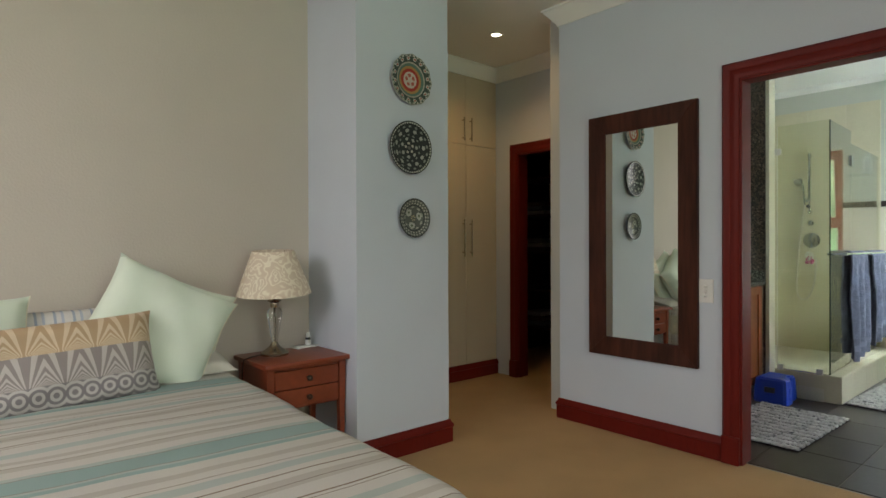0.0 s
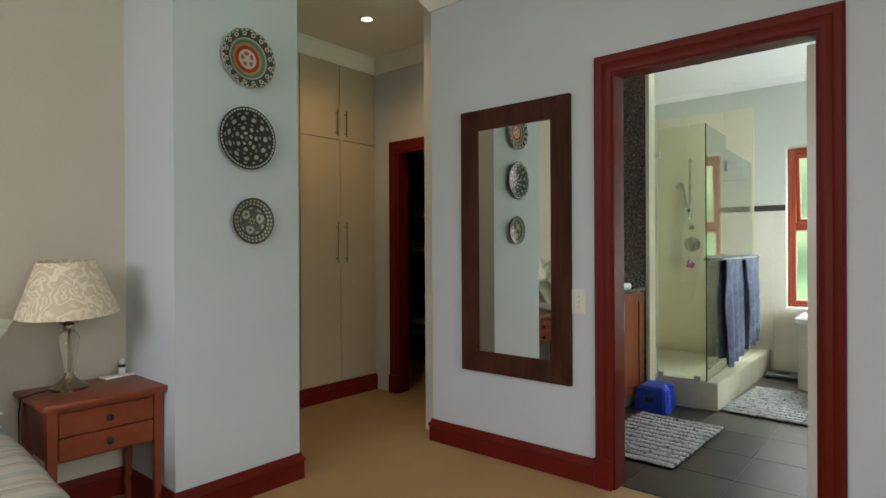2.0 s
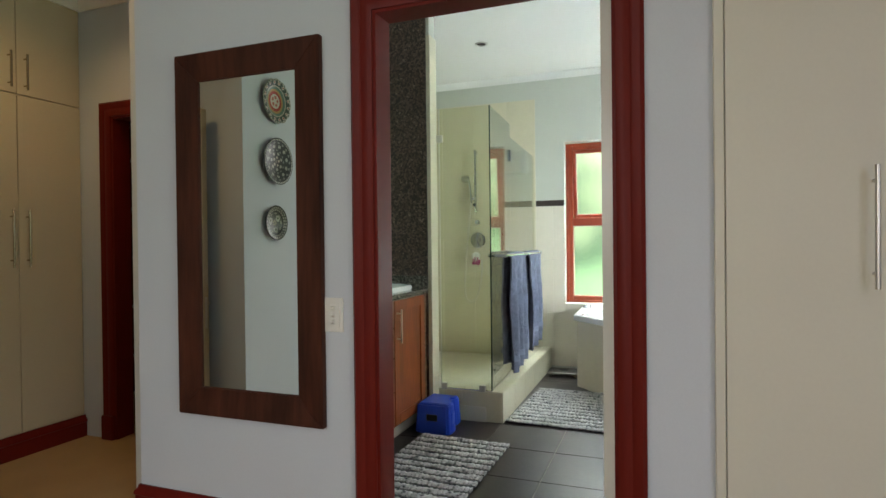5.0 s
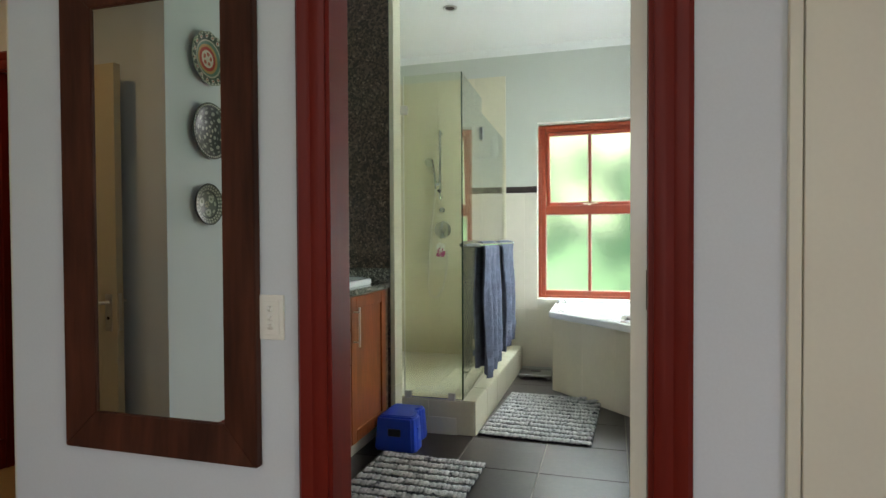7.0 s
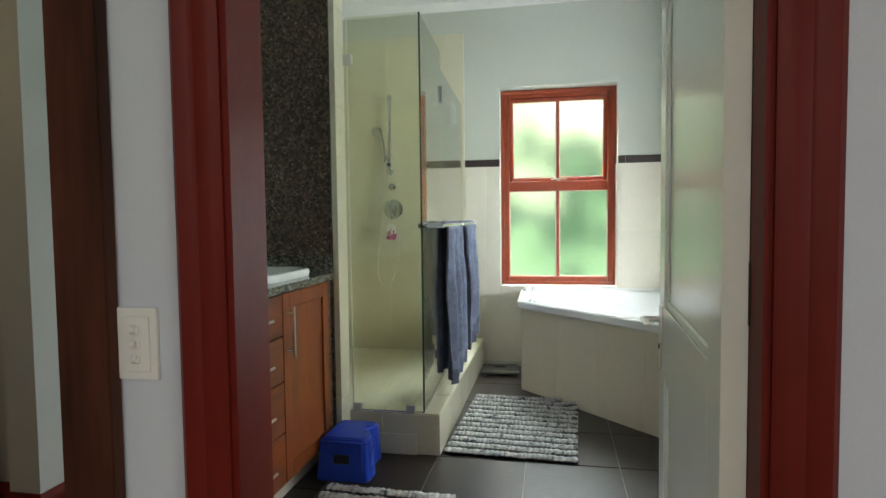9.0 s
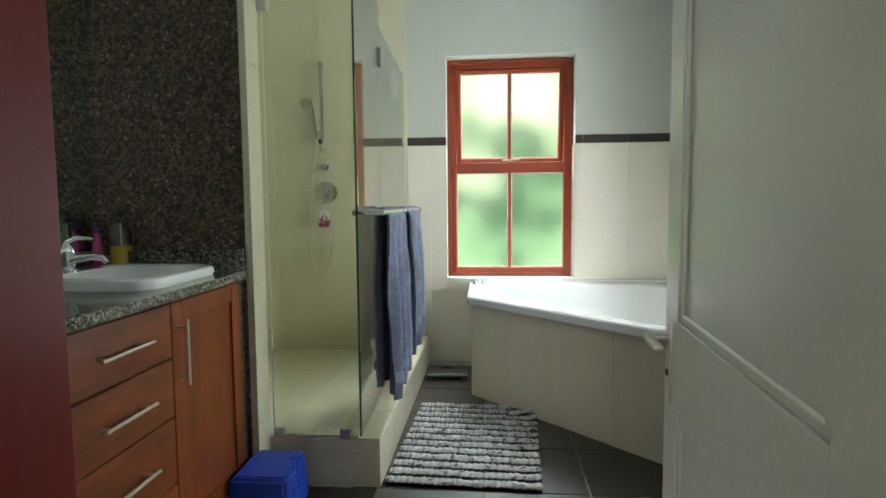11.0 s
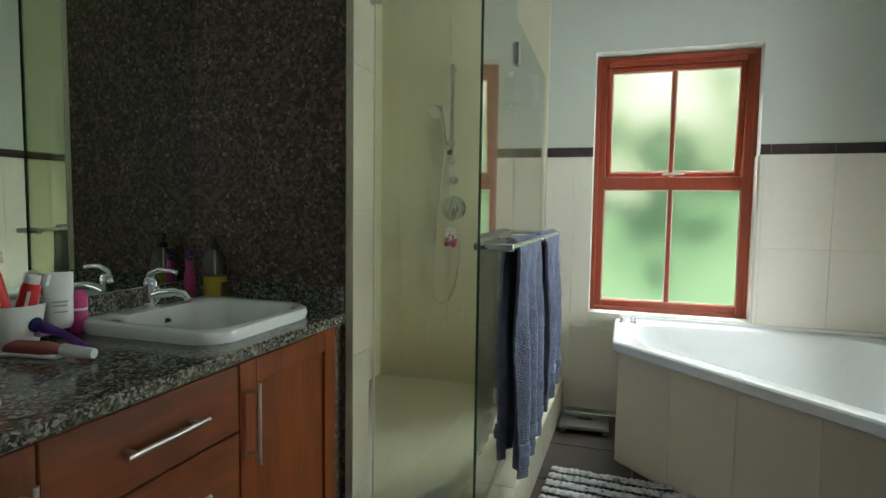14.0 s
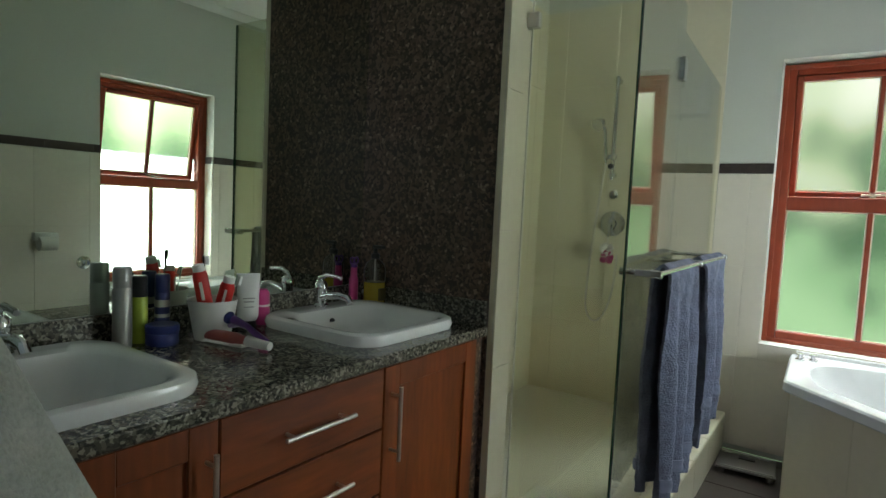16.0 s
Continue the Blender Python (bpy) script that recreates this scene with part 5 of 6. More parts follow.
def hair_brush():
    t = thing("hair_brush", "purple and white brush lying on a red and white tube", "brush", (-0.745, 0.985, W + 0.044), -4)
    part("handle", sweep(bmesh.new(), [(-0.13, 0, 0.012), (-0.08, 0, 0.016), (-0.03, 0, 0.010), (0.02, 0, 0.004), (0.06, 0, -0.010), (0.10, 0, -0.022)], [0.011, 0.013, 0.012, 0.008, 0.009, 0.010], 14), MAUVE, t, "", True)
    part("brush_head", boxes((-0.138, -0.035, -0.017, 0.017, -0.008, 0.004), bev=0.005), LILAC, t)
    u = thing("squeeze_tube", "red and white tube lying on the worktop", "tube", (-0.752, 0.948, W + 0.020), 10)
    part("tube", sweep(bmesh.new(), [(-0.120, 0, -0.010), (-0.07, 0, 0.0), (0.02, 0, 0.0), (0.060, 0, 0.0)], [0.009, 0.016, 0.017, 0.010], 16), mat("faded red tube", (0.30, 0.07, 0.065), 0.4), u, "", True)
    part("underside", boxes((-0.115, 0.055, -0.015, 0.015, -0.0185, -0.009), bev=0.003), WHITEPLASTIC, u, "white tube side")
    part("cap", rod(bmesh.new(), (0.060, 0, 0), (0.135, 0, -0.004), 0.014, 16, 0.011), WHITEPLASTIC, u, "", True)


hair_brush()


# hand towel on its rail beside the doorway
def hand_towel():
    t = thing("hand_towel", "pale grey terry hand towel bunched on a wall hook", "towel", (-0.20, WY1, 0))
    bm = bmesh.new()
    prof = [(1.235, 0.020, 0.050), (1.20, 0.045, 0.075), (1.105, 0.085, 0.118), (1.0, 0.115, 0.160), (0.90, 0.140, 0.200), (0.75, 0.150, 0.215), (0.60, 0.155, 0.215), (0.47, 0.150, 0.205)]
    n = 64
    rings = []
    for i in range(len(prof) - 1):
        for s in range(6):
            k = s / 6
            z, a, b = [p * (1 - k) + q * k for p, q in zip(prof[i], prof[i + 1])]
            ring = []
            for j in range(n + 1):
                f = math.pi * j / n
                w = 1 + 0.10 * math.sin(f * 9 + z * 3) * (1.25 - z) * 1.6
                ring.append(bm.verts.new((a * math.cos(f) * w, 0.006 + b * math.sin(f) * w, z + 0.012 * math.sin(f * 5) * (1.25 - z))))
            rings.append(ring)
    for a, c in zip(rings, rings[1:]):
        for j in range(n):
            bm.faces.new((a[j], a[j + 1], c[j + 1], c[j]))
    bmesh.ops.recalc_face_normals(bm, faces=bm.faces)
    bmesh.ops.solidify(bm, geom=bm.faces[:], thickness=0.007)
    part("cloth", bm, GREYTOWEL, t, "", True)
    h = thing("wall_hook", "chrome wall hook holding the hand towel", "hook", (-0.20, WY1, 1.235))
    bm = bmesh.new()
    rod(bm, (0, 0, 0), (0, 0.006, 0), 0.022, 20)
    rod(bm, (0, 0.006, 0), (0, 0.050, 0.004), 0.007, 12)
    bmesh.ops.create_uvsphere(bm, u_segments=14, v_segments=8, radius=0.011, matrix=Matrix.Translation((0, 0.052, 0.006)))
    part("peg", bm, CHROME, h, "", True)


hand_towel()


# ---- shower ----
SX = 0.010     # plane of the side glass
SY = 1.800     # plane of the front glass


def shower_curb():
    structure("shower_curb", boxes((-0.375, 0.078, 1.802, 1.900, 0, 0.198), (-0.095, 0.078, 1.900, BY1, 0, 0.198)), GROUT, "cream tiled shower kerb", "kerb")
    structure("shower_floor", boxes((-1.15, -0.030, 1.790, BY1, 0, 0.10)), SHOWERFLOOR, "cream shower floor", "shower floor")


shower_curb()


def shower_screen():
    s = thing("shower_screen", "frameless clear glass shower enclosure with chrome clamps", "shower screen")
    z0, z1 = 0.210, 2.12
    fp = part("front_pane", boxes((-0.352, SX - 0.004, SY, SY + 0.008, z0, z1)), CLEAR, s, "clear glass pane")
    sp = part("side_pane", boxes((SX - 0.008, SX, SY + 0.010, 2.47, z0, z1)), CLEAR, s, "clear glass pane")
    dp = part("door_pane", boxes((SX - 0.008, SX, 2.476, BY1 - 0.012, z0, 2.02)), CLEAR, s, "clear glass door pane")
    for p in (fp, sp, dp):
        p.visible_shadow = False
    askew = Matrix.Translation((SX, SY, 0)) @ pose(0, 0, 0, 0, 0, 2.4) @ Matrix.Translation((-SX, -SY, 0))
    sp.matrix_basis = dp.matrix_basis = askew
    part("pane_edge", boxes((SX - 0.004, SX + 0.002, SY - 0.001, SY + 0.009, z0, z1)), GLASSEDGE, s, "dark green glass edge")
    part("pane_edge", boxes((SX - 0.007, SX - 0.001, 2.4705, 2.4755, z0, 2.02)), mat("clear door seal", (0.35, 0.36, 0.32), 0.3), s).matrix_basis = askew
    part("pane_seal", boxes((-0.354, -0.349, SY + 0.001, SY + 0.007, z0, z1)), PALE, s)
    for x in (-0.330, -0.058):
        part("clamp", boxes((x - 0.021, x + 0.021, SY - 0.008, SY + 0.016, 0.199, 0.244), bev=0.003), STEEL, s, "steel glass clamp")
    part("clamp", boxes((-0.374, -0.325, SY - 0.010, SY + 0.018, 1.895, 1.945), bev=0.003), STEEL, s, "steel glass clamp")
    part("channel", boxes((-0.352, SX, SY - 0.003, SY + 0.011, 0.1985, 0.2095)), CHROME, s)
    for z in (0.42, 1.875):
        part("hinge", boxes((SX - 0.020, SX + 0.012, 2.440, 2.490, z - 0.045, z + 0.045), bev=0.003), CHROME, s, "chrome glass hinge").matrix_basis = askew


shower_screen()


def towel_bar():
    t = thing("towel_bar", "double chrome towel bar fixed to the shower glass", "towel rail", (SX, 0, 1.115))
    for y in (1.835, 2.45, 3.02):
        bm = bmesh.new()
        g = -0.042 * (y - SY)
        rod(bm, (g - 0.022, y, 0), (g - 0.008, y, 0), 0.014, 18)
        rod(bm, (g - 0.008, y, 0), (0.030, y, 0), 0.009, 16)
        cube(bm, 0.020, 0.104, y - 0.009, y + 0.009, -0.012, 0.012, 0.003)
        part("bracket", bm, SATIN, t, "", True)
    for x in (0.045, 0.092):
        part("rail", rod(bmesh.new(), (x, 1.835, 0.0), (x, 3.02, 0.0), 0.008, 16), SATIN, t, "", True)


towel_bar()


def bath_towel(y0, y1, low, low2, label, seed, band):
    """Towel folded over the outer bar, hanging in soft folds with a woven band near its hem."""
    t = thing("bath_towel", label, "towel", (SX + 0.068, 0, 0), group="towels on the shower rail")
    nx, nz = 64, 100

    def sheet(lo_part, hi_part, grow):
        bm = bmesh.new()
        for s, low_ in ((1, low), (-1, low2)):
            grid = []
            for i in range(nx + 1):
                row = []
                for j in range(nz + 1):
                    k = lo_part + (hi_part - lo_part) * j / nz
                    u = i / nx - 0.5
                    z = 1.138 - (1.138 - low_ - 0.05 * (u + 0.5) * s) * k
                    fold = 0.021 * math.sin(u * 15 + seed + 1.5 * k) + 0.012 * math.sin(u * 31 + seed * 2 + k)
                    spread = 1.0 - 0.10 * k + 0.03 * math.sin(3 * k + seed)
                    yy = (y0 + y1) / 2 + u * (y1 - y0) * spread + 0.01 * math.sin(9 * k + seed) - 0.03 * k
                    xx = s * (0.034 * min(1, k * 18) ** 0.5 + 0.006 * k + grow) + fold * min(1, k * 2.2) * (1 if s > 0 else 0.5)
                    nap = 0.0035 * noise.noise(Vector((yy * 55, z * 55, seed + s))) + 0.006 * noise.noise(Vector((yy * 13, z * 9, seed)))
                    row.append(bm.verts.new((max(xx + nap, -0.058), yy, z)))
                grid.append(row)
            for i in range(nx):
                for j in range(nz):
                    bm.faces.new((grid[i][j], grid[i + 1][j], grid[i + 1][j + 1], grid[i][j + 1]))
        bmesh.ops.remove_doubles(bm, verts=bm.verts, dist=1e-5)
        bmesh.ops.recalc_face_normals(bm, faces=bm.faces)
        bmesh.ops.solidify(bm, geom=bm.faces[:], thickness=0.011)
        return bm
    part("cloth", sheet(0.0, 1.0, 0.0), TOWEL, t, "", True)
    part("woven_band", sheet(band, band + 0.05, 0.0035), TOWELBAND, t, "smooth woven towel band", True)


bath_towel(1.985, 2.38, 0.30, 0.36, "blue grey terry bath towel on the chrome rail", 0.4, 0.86)
bath_towel(2.53, 2.98, 0.36, 0.44, "blue grey terry towel with a woven band on the rail", 2.1, 0.80)


def shower_set():
    X, Y = -0.640, BY1 - 0.010
    s = thing("shower_set", "chrome shower rail with hand shower, hose and mixer", "shower", (X, Y, 0))
    for z in (2.10, 1.53):
        bm = bmesh.new()
        rod(bm, (0, 0, z), (0, -0.045, z), 0.017, 20)
        part("rail_bracket", bm, SATIN, s, "", True)
    part("rail", rod(bmesh.new(), (0, -0.045, 1.50), (0, -0.045, 2.125), 0.013, 16), SATIN, s, "", True)
    bm = bmesh.new()
    cube(bm, -0.055, 0.022, -0.065, -0.025, 1.625, 1.655, 0.006, 2)
    part("slider", bm, SATIN, s, "", True)
    part("knob", rod(bmesh.new(), (0, -0.060, 1.58), (0, -0.085, 1.58), 0.016, 16), BLACKPLASTIC, s, "", True)
    hs = part("hand_shower", sweep(bmesh.new(), [(-0.040, -0.055, 1.600), (-0.045, -0.060, 1.70), (-0.055, -0.068, 1.80), (-0.070, -0.085, 1.835)], [0.010, 0.011, 0.012, 0.014], 12), SATIN, s, "", True)
    bm = bmesh.new()
    rod(bm, (-0.072, -0.080, 1.850), (-0.088, -0.115, 1.825), 0.028, 24, 0.042)
    part("spray_head", bm, SATIN, hs, "", True)
    part("diverter", lathe(bmesh.new(), [(0.0, 0), (0.028, 0), (0.028, 0.010), (0.018, 0.016), (0.018, 0.034), (0.0, 0.036)], 24), SATIN, s, "", True).matrix_basis = pose(0.005, 0, 1.410, 90, 0, 0)
    part("mixer_plate", lathe(bmesh.new(), [(0.0, 0), (0.078, 0), (0.078, 0.006), (0.070, 0.010), (0.030, 0.014), (0.030, 0.040), (0.0, 0.044)], 36), SATIN, s, "", True).matrix_basis = pose(0.010, 0, 1.232, 90, 0, 0)
    part("mixer_lever", sweep(bmesh.new(), [(0.010, -0.040, 1.232), (0.010, -0.062, 1.215), (0.010, -0.075, 1.15)], [0.010, 0.009, 0.007], 10), SATIN, s, "", True)
    hose = []
    for k in range(61):
        u = k / 60
        if u < 0.5:
            v = u / 0.5
            hose.append((-0.045 - 0.055 * math.sin(v * math.pi / 2) - 0.02 * v, -0.035, 1.60 - 0.86 * v))
        else:
            a = (u - 0.5) / 0.5 * math.pi
            hose.append((-0.030 - 0.090 * math.cos(a), -0.035, 0.74 - 0.15 * math.sin(a) + 0.30 * ((u - 0.5) / 0.5) ** 3))
    part("hose", sweep(bmesh.new(), hose, 0.0065, 8), STEEL, s, "flexible steel hose", True)


shower_set()


def bath_puff():
    p = thing("bath_puff", "pink and white net bath puff hanging on the mixer", "bath sponge", (-0.630, BY1 - 0.085, 1.045))
    rnd = random.Random(4)
    for nm, col, off, cnt in (("white_net", WHITEPLASTIC, 0.028, 26), ("pink_net", PINK, -0.018, 30)):
        bm = bmesh.new()
        for k in range(cnt):
            a, b = rnd.uniform(0, 6.28), rnd.uniform(-1.3, 1.3)
            c = Vector((math.cos(a) * math.cos(b), math.sin(a) * math.cos(b), math.sin(b))) * 0.030
            bmesh.ops.create_icosphere(bm, subdivisions=1, radius=rnd.uniform(0.012, 0.020), matrix=Matrix.Translation(c + Vector((0, 0, off))) @ Euler((a, b, a)).to_matrix().to_4x4() @ Matrix.Diagonal((1, 0.5, 1.1, 1)))
        part(nm, bm, col, p, "", True)
    part("cord", sweep(bmesh.new(), [(0, 0, 0.04), (0.004, 0, 0.08), (0.0, 0.008, 0.11)], 0.002, 6), WHITEPLASTIC, p)


bath_puff()


def corner_shelf():
    s = thing("shower_shelf", "small glass shower shelf with chrome holders", "shelf", (-0.205, BY1 - 0.010, 1.86))
    sh = part("shelf_pane", boxes((-0.10, 0.11, -0.11, 0.0, 0.0, 0.006)), CLEAR, s, "clear glass shelf")
    part("holder", boxes((-0.075, -0.055, -0.025, 0, -0.012, 0.014), bev=0.003), CHROME, s)
    part("holder", boxes((0.065, 0.085, -0.025, 0, -0.012, 0.014), bev=0.003), CHROME, s)
    b = turned("shampoo_bottle", "white shampoo bottle on the shower shelf", "bottle", (-0.140, BY1 - 0.062, 1.866), [("flask", [(0.034, 0), (0.037, 0.004), (0.037, 0.14), (0.027, 0.165), (0.014, 0.172)], WHITEPLASTIC), ("cap", [(0.016, 0.172), (0.017, 0.174), (0.017, 0.198), (0.0, 0.200)], WHITEPLASTIC)])
    h = thing("robe_hook", "small square chrome hook on the shower wall", "hook", (-0.275, BY1 - 0.010, 2.05))
    part("hook_plate", boxes((-0.018, 0.018, -0.012, 0, -0.018, 0.018), bev=0.003), CHROME, h)


corner_shelf()


# ---- bath ----
RIM = 0.600
OUT = [(0.376, BY1 - 0.009), (0.388, 2.95), (1.318, 2.004), (BX1 - 0.009, 2.03), (BX1 - 0.009, BY1 - 0.009)]


def inset(pts, d):
    n = len(pts)
    res = []
    area = sum(pts[i][0] * pts[(i + 1) % n][1] - pts[(i + 1) % n][0] * pts[i][1] for i in range(n))
    sg = 1 if area > 0 else -1
    for i in range(n):
        p0, p1, p2 = Vector(pts[i - 1]), Vector(pts[i]), Vector(pts[(i + 1) % n])
        d0, d1 = (p1 - p0).normalized(), (p2 - p1).normalized()
        n0, n1 = Vector((-d0.y, d0.x)) * sg, Vector((-d1.y, d1.x)) * sg
        o = (n0 + n1) / (1 + n0.dot(n1))
        res.append((p1.x + o.x * d, p1.y + o.y * d))
    return res


def round_outline(pts, r, n=6):
    res = []
    k = len(pts)
    for i in range(k):
        p0, p1, p2 = Vector(pts[i - 1]), Vector(pts[i]), Vector(pts[(i + 1) % k])
        a, b = p1 + (p0 - p1).normalized() * r, p1 + (p2 - p1).normalized() * r
        for j in range(n + 1):
            t = j / n
            res.append(tuple(a * (1 - t) ** 2 + p1 * 2 * t * (1 - t) + b * t ** 2))
    return res


def corner_bath():
    b = thing("corner_bath", "white acrylic corner bath with a warm-shaded cream tiled front", "bath")
    bm = bmesh.new()
    loops = []
    for d, r, z in ((0.006, 0.02, RIM - 0.050), (0.0, 0.02, RIM - 0.044), (0.0, 0.025, RIM - 0.008), (0.008, 0.03, RIM), (0.085, 0.16, RIM - 0.001), (0.100, 0.20, RIM - 0.012), (0.130, 0.26, RIM - 0.12), (0.19, 0.30, RIM - 0.33), (0.28, 0.28, RIM - 0.41), (0.45, 0.15, RIM - 0.42)):
        loops.append([bm.verts.new((x, y, z)) for x, y in round_outline(inset(OUT, d), r)])
    n = len(loops[0])
    for a, c in zip(loops, loops[1:]):
        for i in range(n):
            bm.faces.new((a[i], a[(i + 1) % n], c[(i + 1) % n], c[i]))
    bm.faces.new(loops[-1])
    bmesh.ops.recalc_face_normals(bm, faces=bm.faces)
    part("tub", bm, ACRYL, b, "", True)
    lip = bmesh.new()
    profile_run(lip, [(0.40, BY1 - 0.009), (BX1 - 0.009, BY1 - 0.009), (BX1 - 0.009, 2.05)][::-1], [(0, RIM - 0.005), (0.022, RIM - 0.005), (0.012, RIM + 0.016), (0, RIM + 0.018)])
    part("lip", lip, ACRYL, b, "", True)
    base = inset(OUT, 0.034)
    inner = inset(OUT, 0.050)
    shell = bmesh.new()
    for i in range(len(base)):
        j = (i + 1) % len(base)
        prism(shell, [base[i], base[j], inner[j], inner[i]], 0.0, RIM - 0.052)
    part("apron", shell, GROUT, b)
    # tiles on the front of the bath
    for p, q, cnt in ((base[0], base[1], 2), (base[1], base[2], 4), (base[2], base[3], 1)):
        p, q = Vector(p), Vector(q)
        d = (q - p).normalized()
        o = Vector((d.y, -d.x))
        o = o if (p + o * 0.05 - Vector((1.2, 3.0))).length > (p - o * 0.05 - Vector((1.2, 3.0))).length else -o
        step = (q - p).length / cnt
        for k in range(cnt):
            a, c = p + d * (step * k + 0.0012), p + d * (step * (k + 1) - 0.0012)
            pts = [tuple(a), tuple(c), tuple(c + o * 0.008), tuple(a + o * 0.008)]
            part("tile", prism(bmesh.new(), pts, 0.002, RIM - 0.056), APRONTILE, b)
    for k in (0, 1):
        bm = lathe(bmesh.new(), [(0.022, 0.0), (0.022, 0.006), (0.012, 0.012), (0.012, 0.022), (0.018, 0.026), (0.018, 0.034), (0.0, 0.036)], 20)
        part("tap_knob", bm, CHROME, b, "chrome bath tap knob", True).matrix_basis = pose(0.425 + 0.055 * k, 3.44 + 0.02 * k, RIM)


corner_bath()


def step_stool():
    s = thing("step_stool", "blue plastic child's step stool beside the vanity", "stool", (-0.284, 1.590, 0))
    bm = bmesh.new()
    pts = [(-0.105, -0.130), (0.095, -0.130), (0.112, -0.105), (0.112, -0.035), (0.070, -0.010), (0.066, 0.045), (0.088, 0.070), (0.090, 0.125), (-0.105, 0.125)]
    lo = [bm.verts.new((x * 1.12, y * 1.12, 0)) for x, y in pts]
    hi = [bm.verts.new((x, y, 0.185)) for x, y in pts]
    n = len(pts)
    for i in range(n):
        bm.faces.new((lo[i], lo[(i + 1) % n], hi[(i + 1) % n], hi[i]))
    bm.faces.new(hi)
    bm.faces.new(list(reversed(lo)))
    bmesh.ops.recalc_face_normals(bm, faces=bm.faces)
    bmesh.ops.bevel(bm, geom=bm.edges[:], offset=0.010, segments=3, affect="EDGES")
    part("body", bm, BLUEPLASTIC, s, "", True)
    part("top_pad", prism(bmesh.new(), [(x * 0.84, y * 0.86) for x, y in pts], 0.182, 0.189), BLUEPLASTIC, s)
    part("grip_hole", boxes((-0.040, 0.034, -0.1425, -0.132, 0.080, 0.122), bev=0.004), BLACKPLASTIC, s)
    part("side_groove", boxes((0.110, 0.121, -0.10, -0.045, 0.03, 0.13), bev=0.003), BLUEPLASTIC, s)


step_stool()


def bath_mat(x0, x1, y0, y1, turn, label, rows, curl=False, seed=1):
    """Chenille mat: rows of soft tufts on a backing."""
    w, d = x1 - x0, y1 - y0
    m = thing("bath_mat", label, "bath mat", ((x0 + x1) / 2, (y0 + y1) / 2, 0.0), turn, group="bath mats")
    rnd = random.Random(seed)

    def lift(x, y):
        if not curl:
            return 0.0
        k = max(0.0, (x / w + 0.5) * 0.9 + (y / d + 0.5) - 1.62)
        return 0.65 * k * k + 0.10 * k
    bm = bmesh.new()
    n = 16
    grid = [[bm.verts.new(((i / n - 0.5) * w, (j / n - 0.5) * d, 0.004 + lift((i / n - 0.5) * w, (j / n - 0.5) * d))) for j in range(n + 1)] for i in range(n + 1)]
    for i in range(n):
        for j in range(n):
            bm.faces.new((grid[i][j], grid[i + 1][j], grid[i + 1][j + 1], grid[i][j + 1]))
    bmesh.ops.solidify(bm, geom=bm.faces[:], thickness=-0.006)
    part("backing", bm, MATBASE, m, "dark mat backing")
    step = d / rows
    for r in range(rows):
        y = -d / 2 + step * (r + 0.5)
        bm = bmesh.new()
        n1, n2 = 150, 8
        ph = rnd.uniform(0, 50)
        rings = []
        for k in range(n1 + 1):
            x = (k / n1 - 0.5) * w * rnd.uniform(0.995, 1.0)
            bead = 0.70 + 0.32 * abs(math.sin(x * 120 + 2.5 * noise.noise(Vector((x * 12, r, ph))))) + 0.22 * noise.noise(Vector((x * 30, ph, 1.0)))
            if k in (0, n1):
                bead *= 0.35
            yy = y + 0.010 * noise.noise(Vector((x * 14, r * 3.1, ph)))
            ring = []
            for q in range(n2):
                a = 2 * math.pi * q / n2
                rz = 0.011 * bead * (1 + 0.25 * noise.noise(Vector((x * 70, q * 1.3, ph))))
                ring.append(bm.verts.new((x, yy + step * 0.35 * bead * math.cos(a), max(0.004, 0.013 + rz * math.sin(a)) + lift(x, yy))))
            rings.append(ring)
        for a2, c2 in zip(rings, rings[1:]):
            for q in range(n2):
                bm.faces.new((a2[q], a2[(q + 1) % n2], c2[(q + 1) % n2], c2[q]))
        bm.faces.new(list(reversed(rings[0])))
        bm.faces.new(rings[-1])
        part("strand", bm, TUFT, m, "", True)


bath_mat(-0.335, 0.225, 0.46, 1.405, -1.5, "black and white chenille bath mat before the vanity", 13, seed=3)
bath_mat(0.115, 0.760, 1.80, 2.76, -2.5, "black and white chenille bath mat with a curled corner", 13, True, seed=8)


DULL = mat("dull grey metal", (0.26, 0.26, 0.24), 0.45, 1.0, var=0.1)


def bathroom_scale():
    s = thing("bathroom_scale", "glass and chrome bathroom scale leaning by the wall", "scale", (0.235, 3.36, 0.0), 4)
    part("platform", boxes((-0.135, 0.135, -0.12, 0.12, 0.022, 0.032), bev=0.003), mat("smoked glass platform", (0.10, 0.095, 0.08), 0.3, var=0.1), s)
    for x in (-0.11, 0.11):
        for y in (-0.10, 0.10):
            part("foot", lathe(bmesh.new(), [(0.016, 0.0), (0.018, 0.004), (0.014, 0.022)], 16, (x, y)), DULL, s, "", True)
    for y in (-0.105, 0.105):
        part("rail", rod(bmesh.new(), (-0.125, y, 0.034), (0.125, y, 0.034), 0.006, 12), DULL, s, "", True)
    part("display", boxes((-0.04, 0.04, 0.035, 0.075, 0.032, 0.037), bev=0.002), BLACKPLASTIC, s)


bathroom_scale()


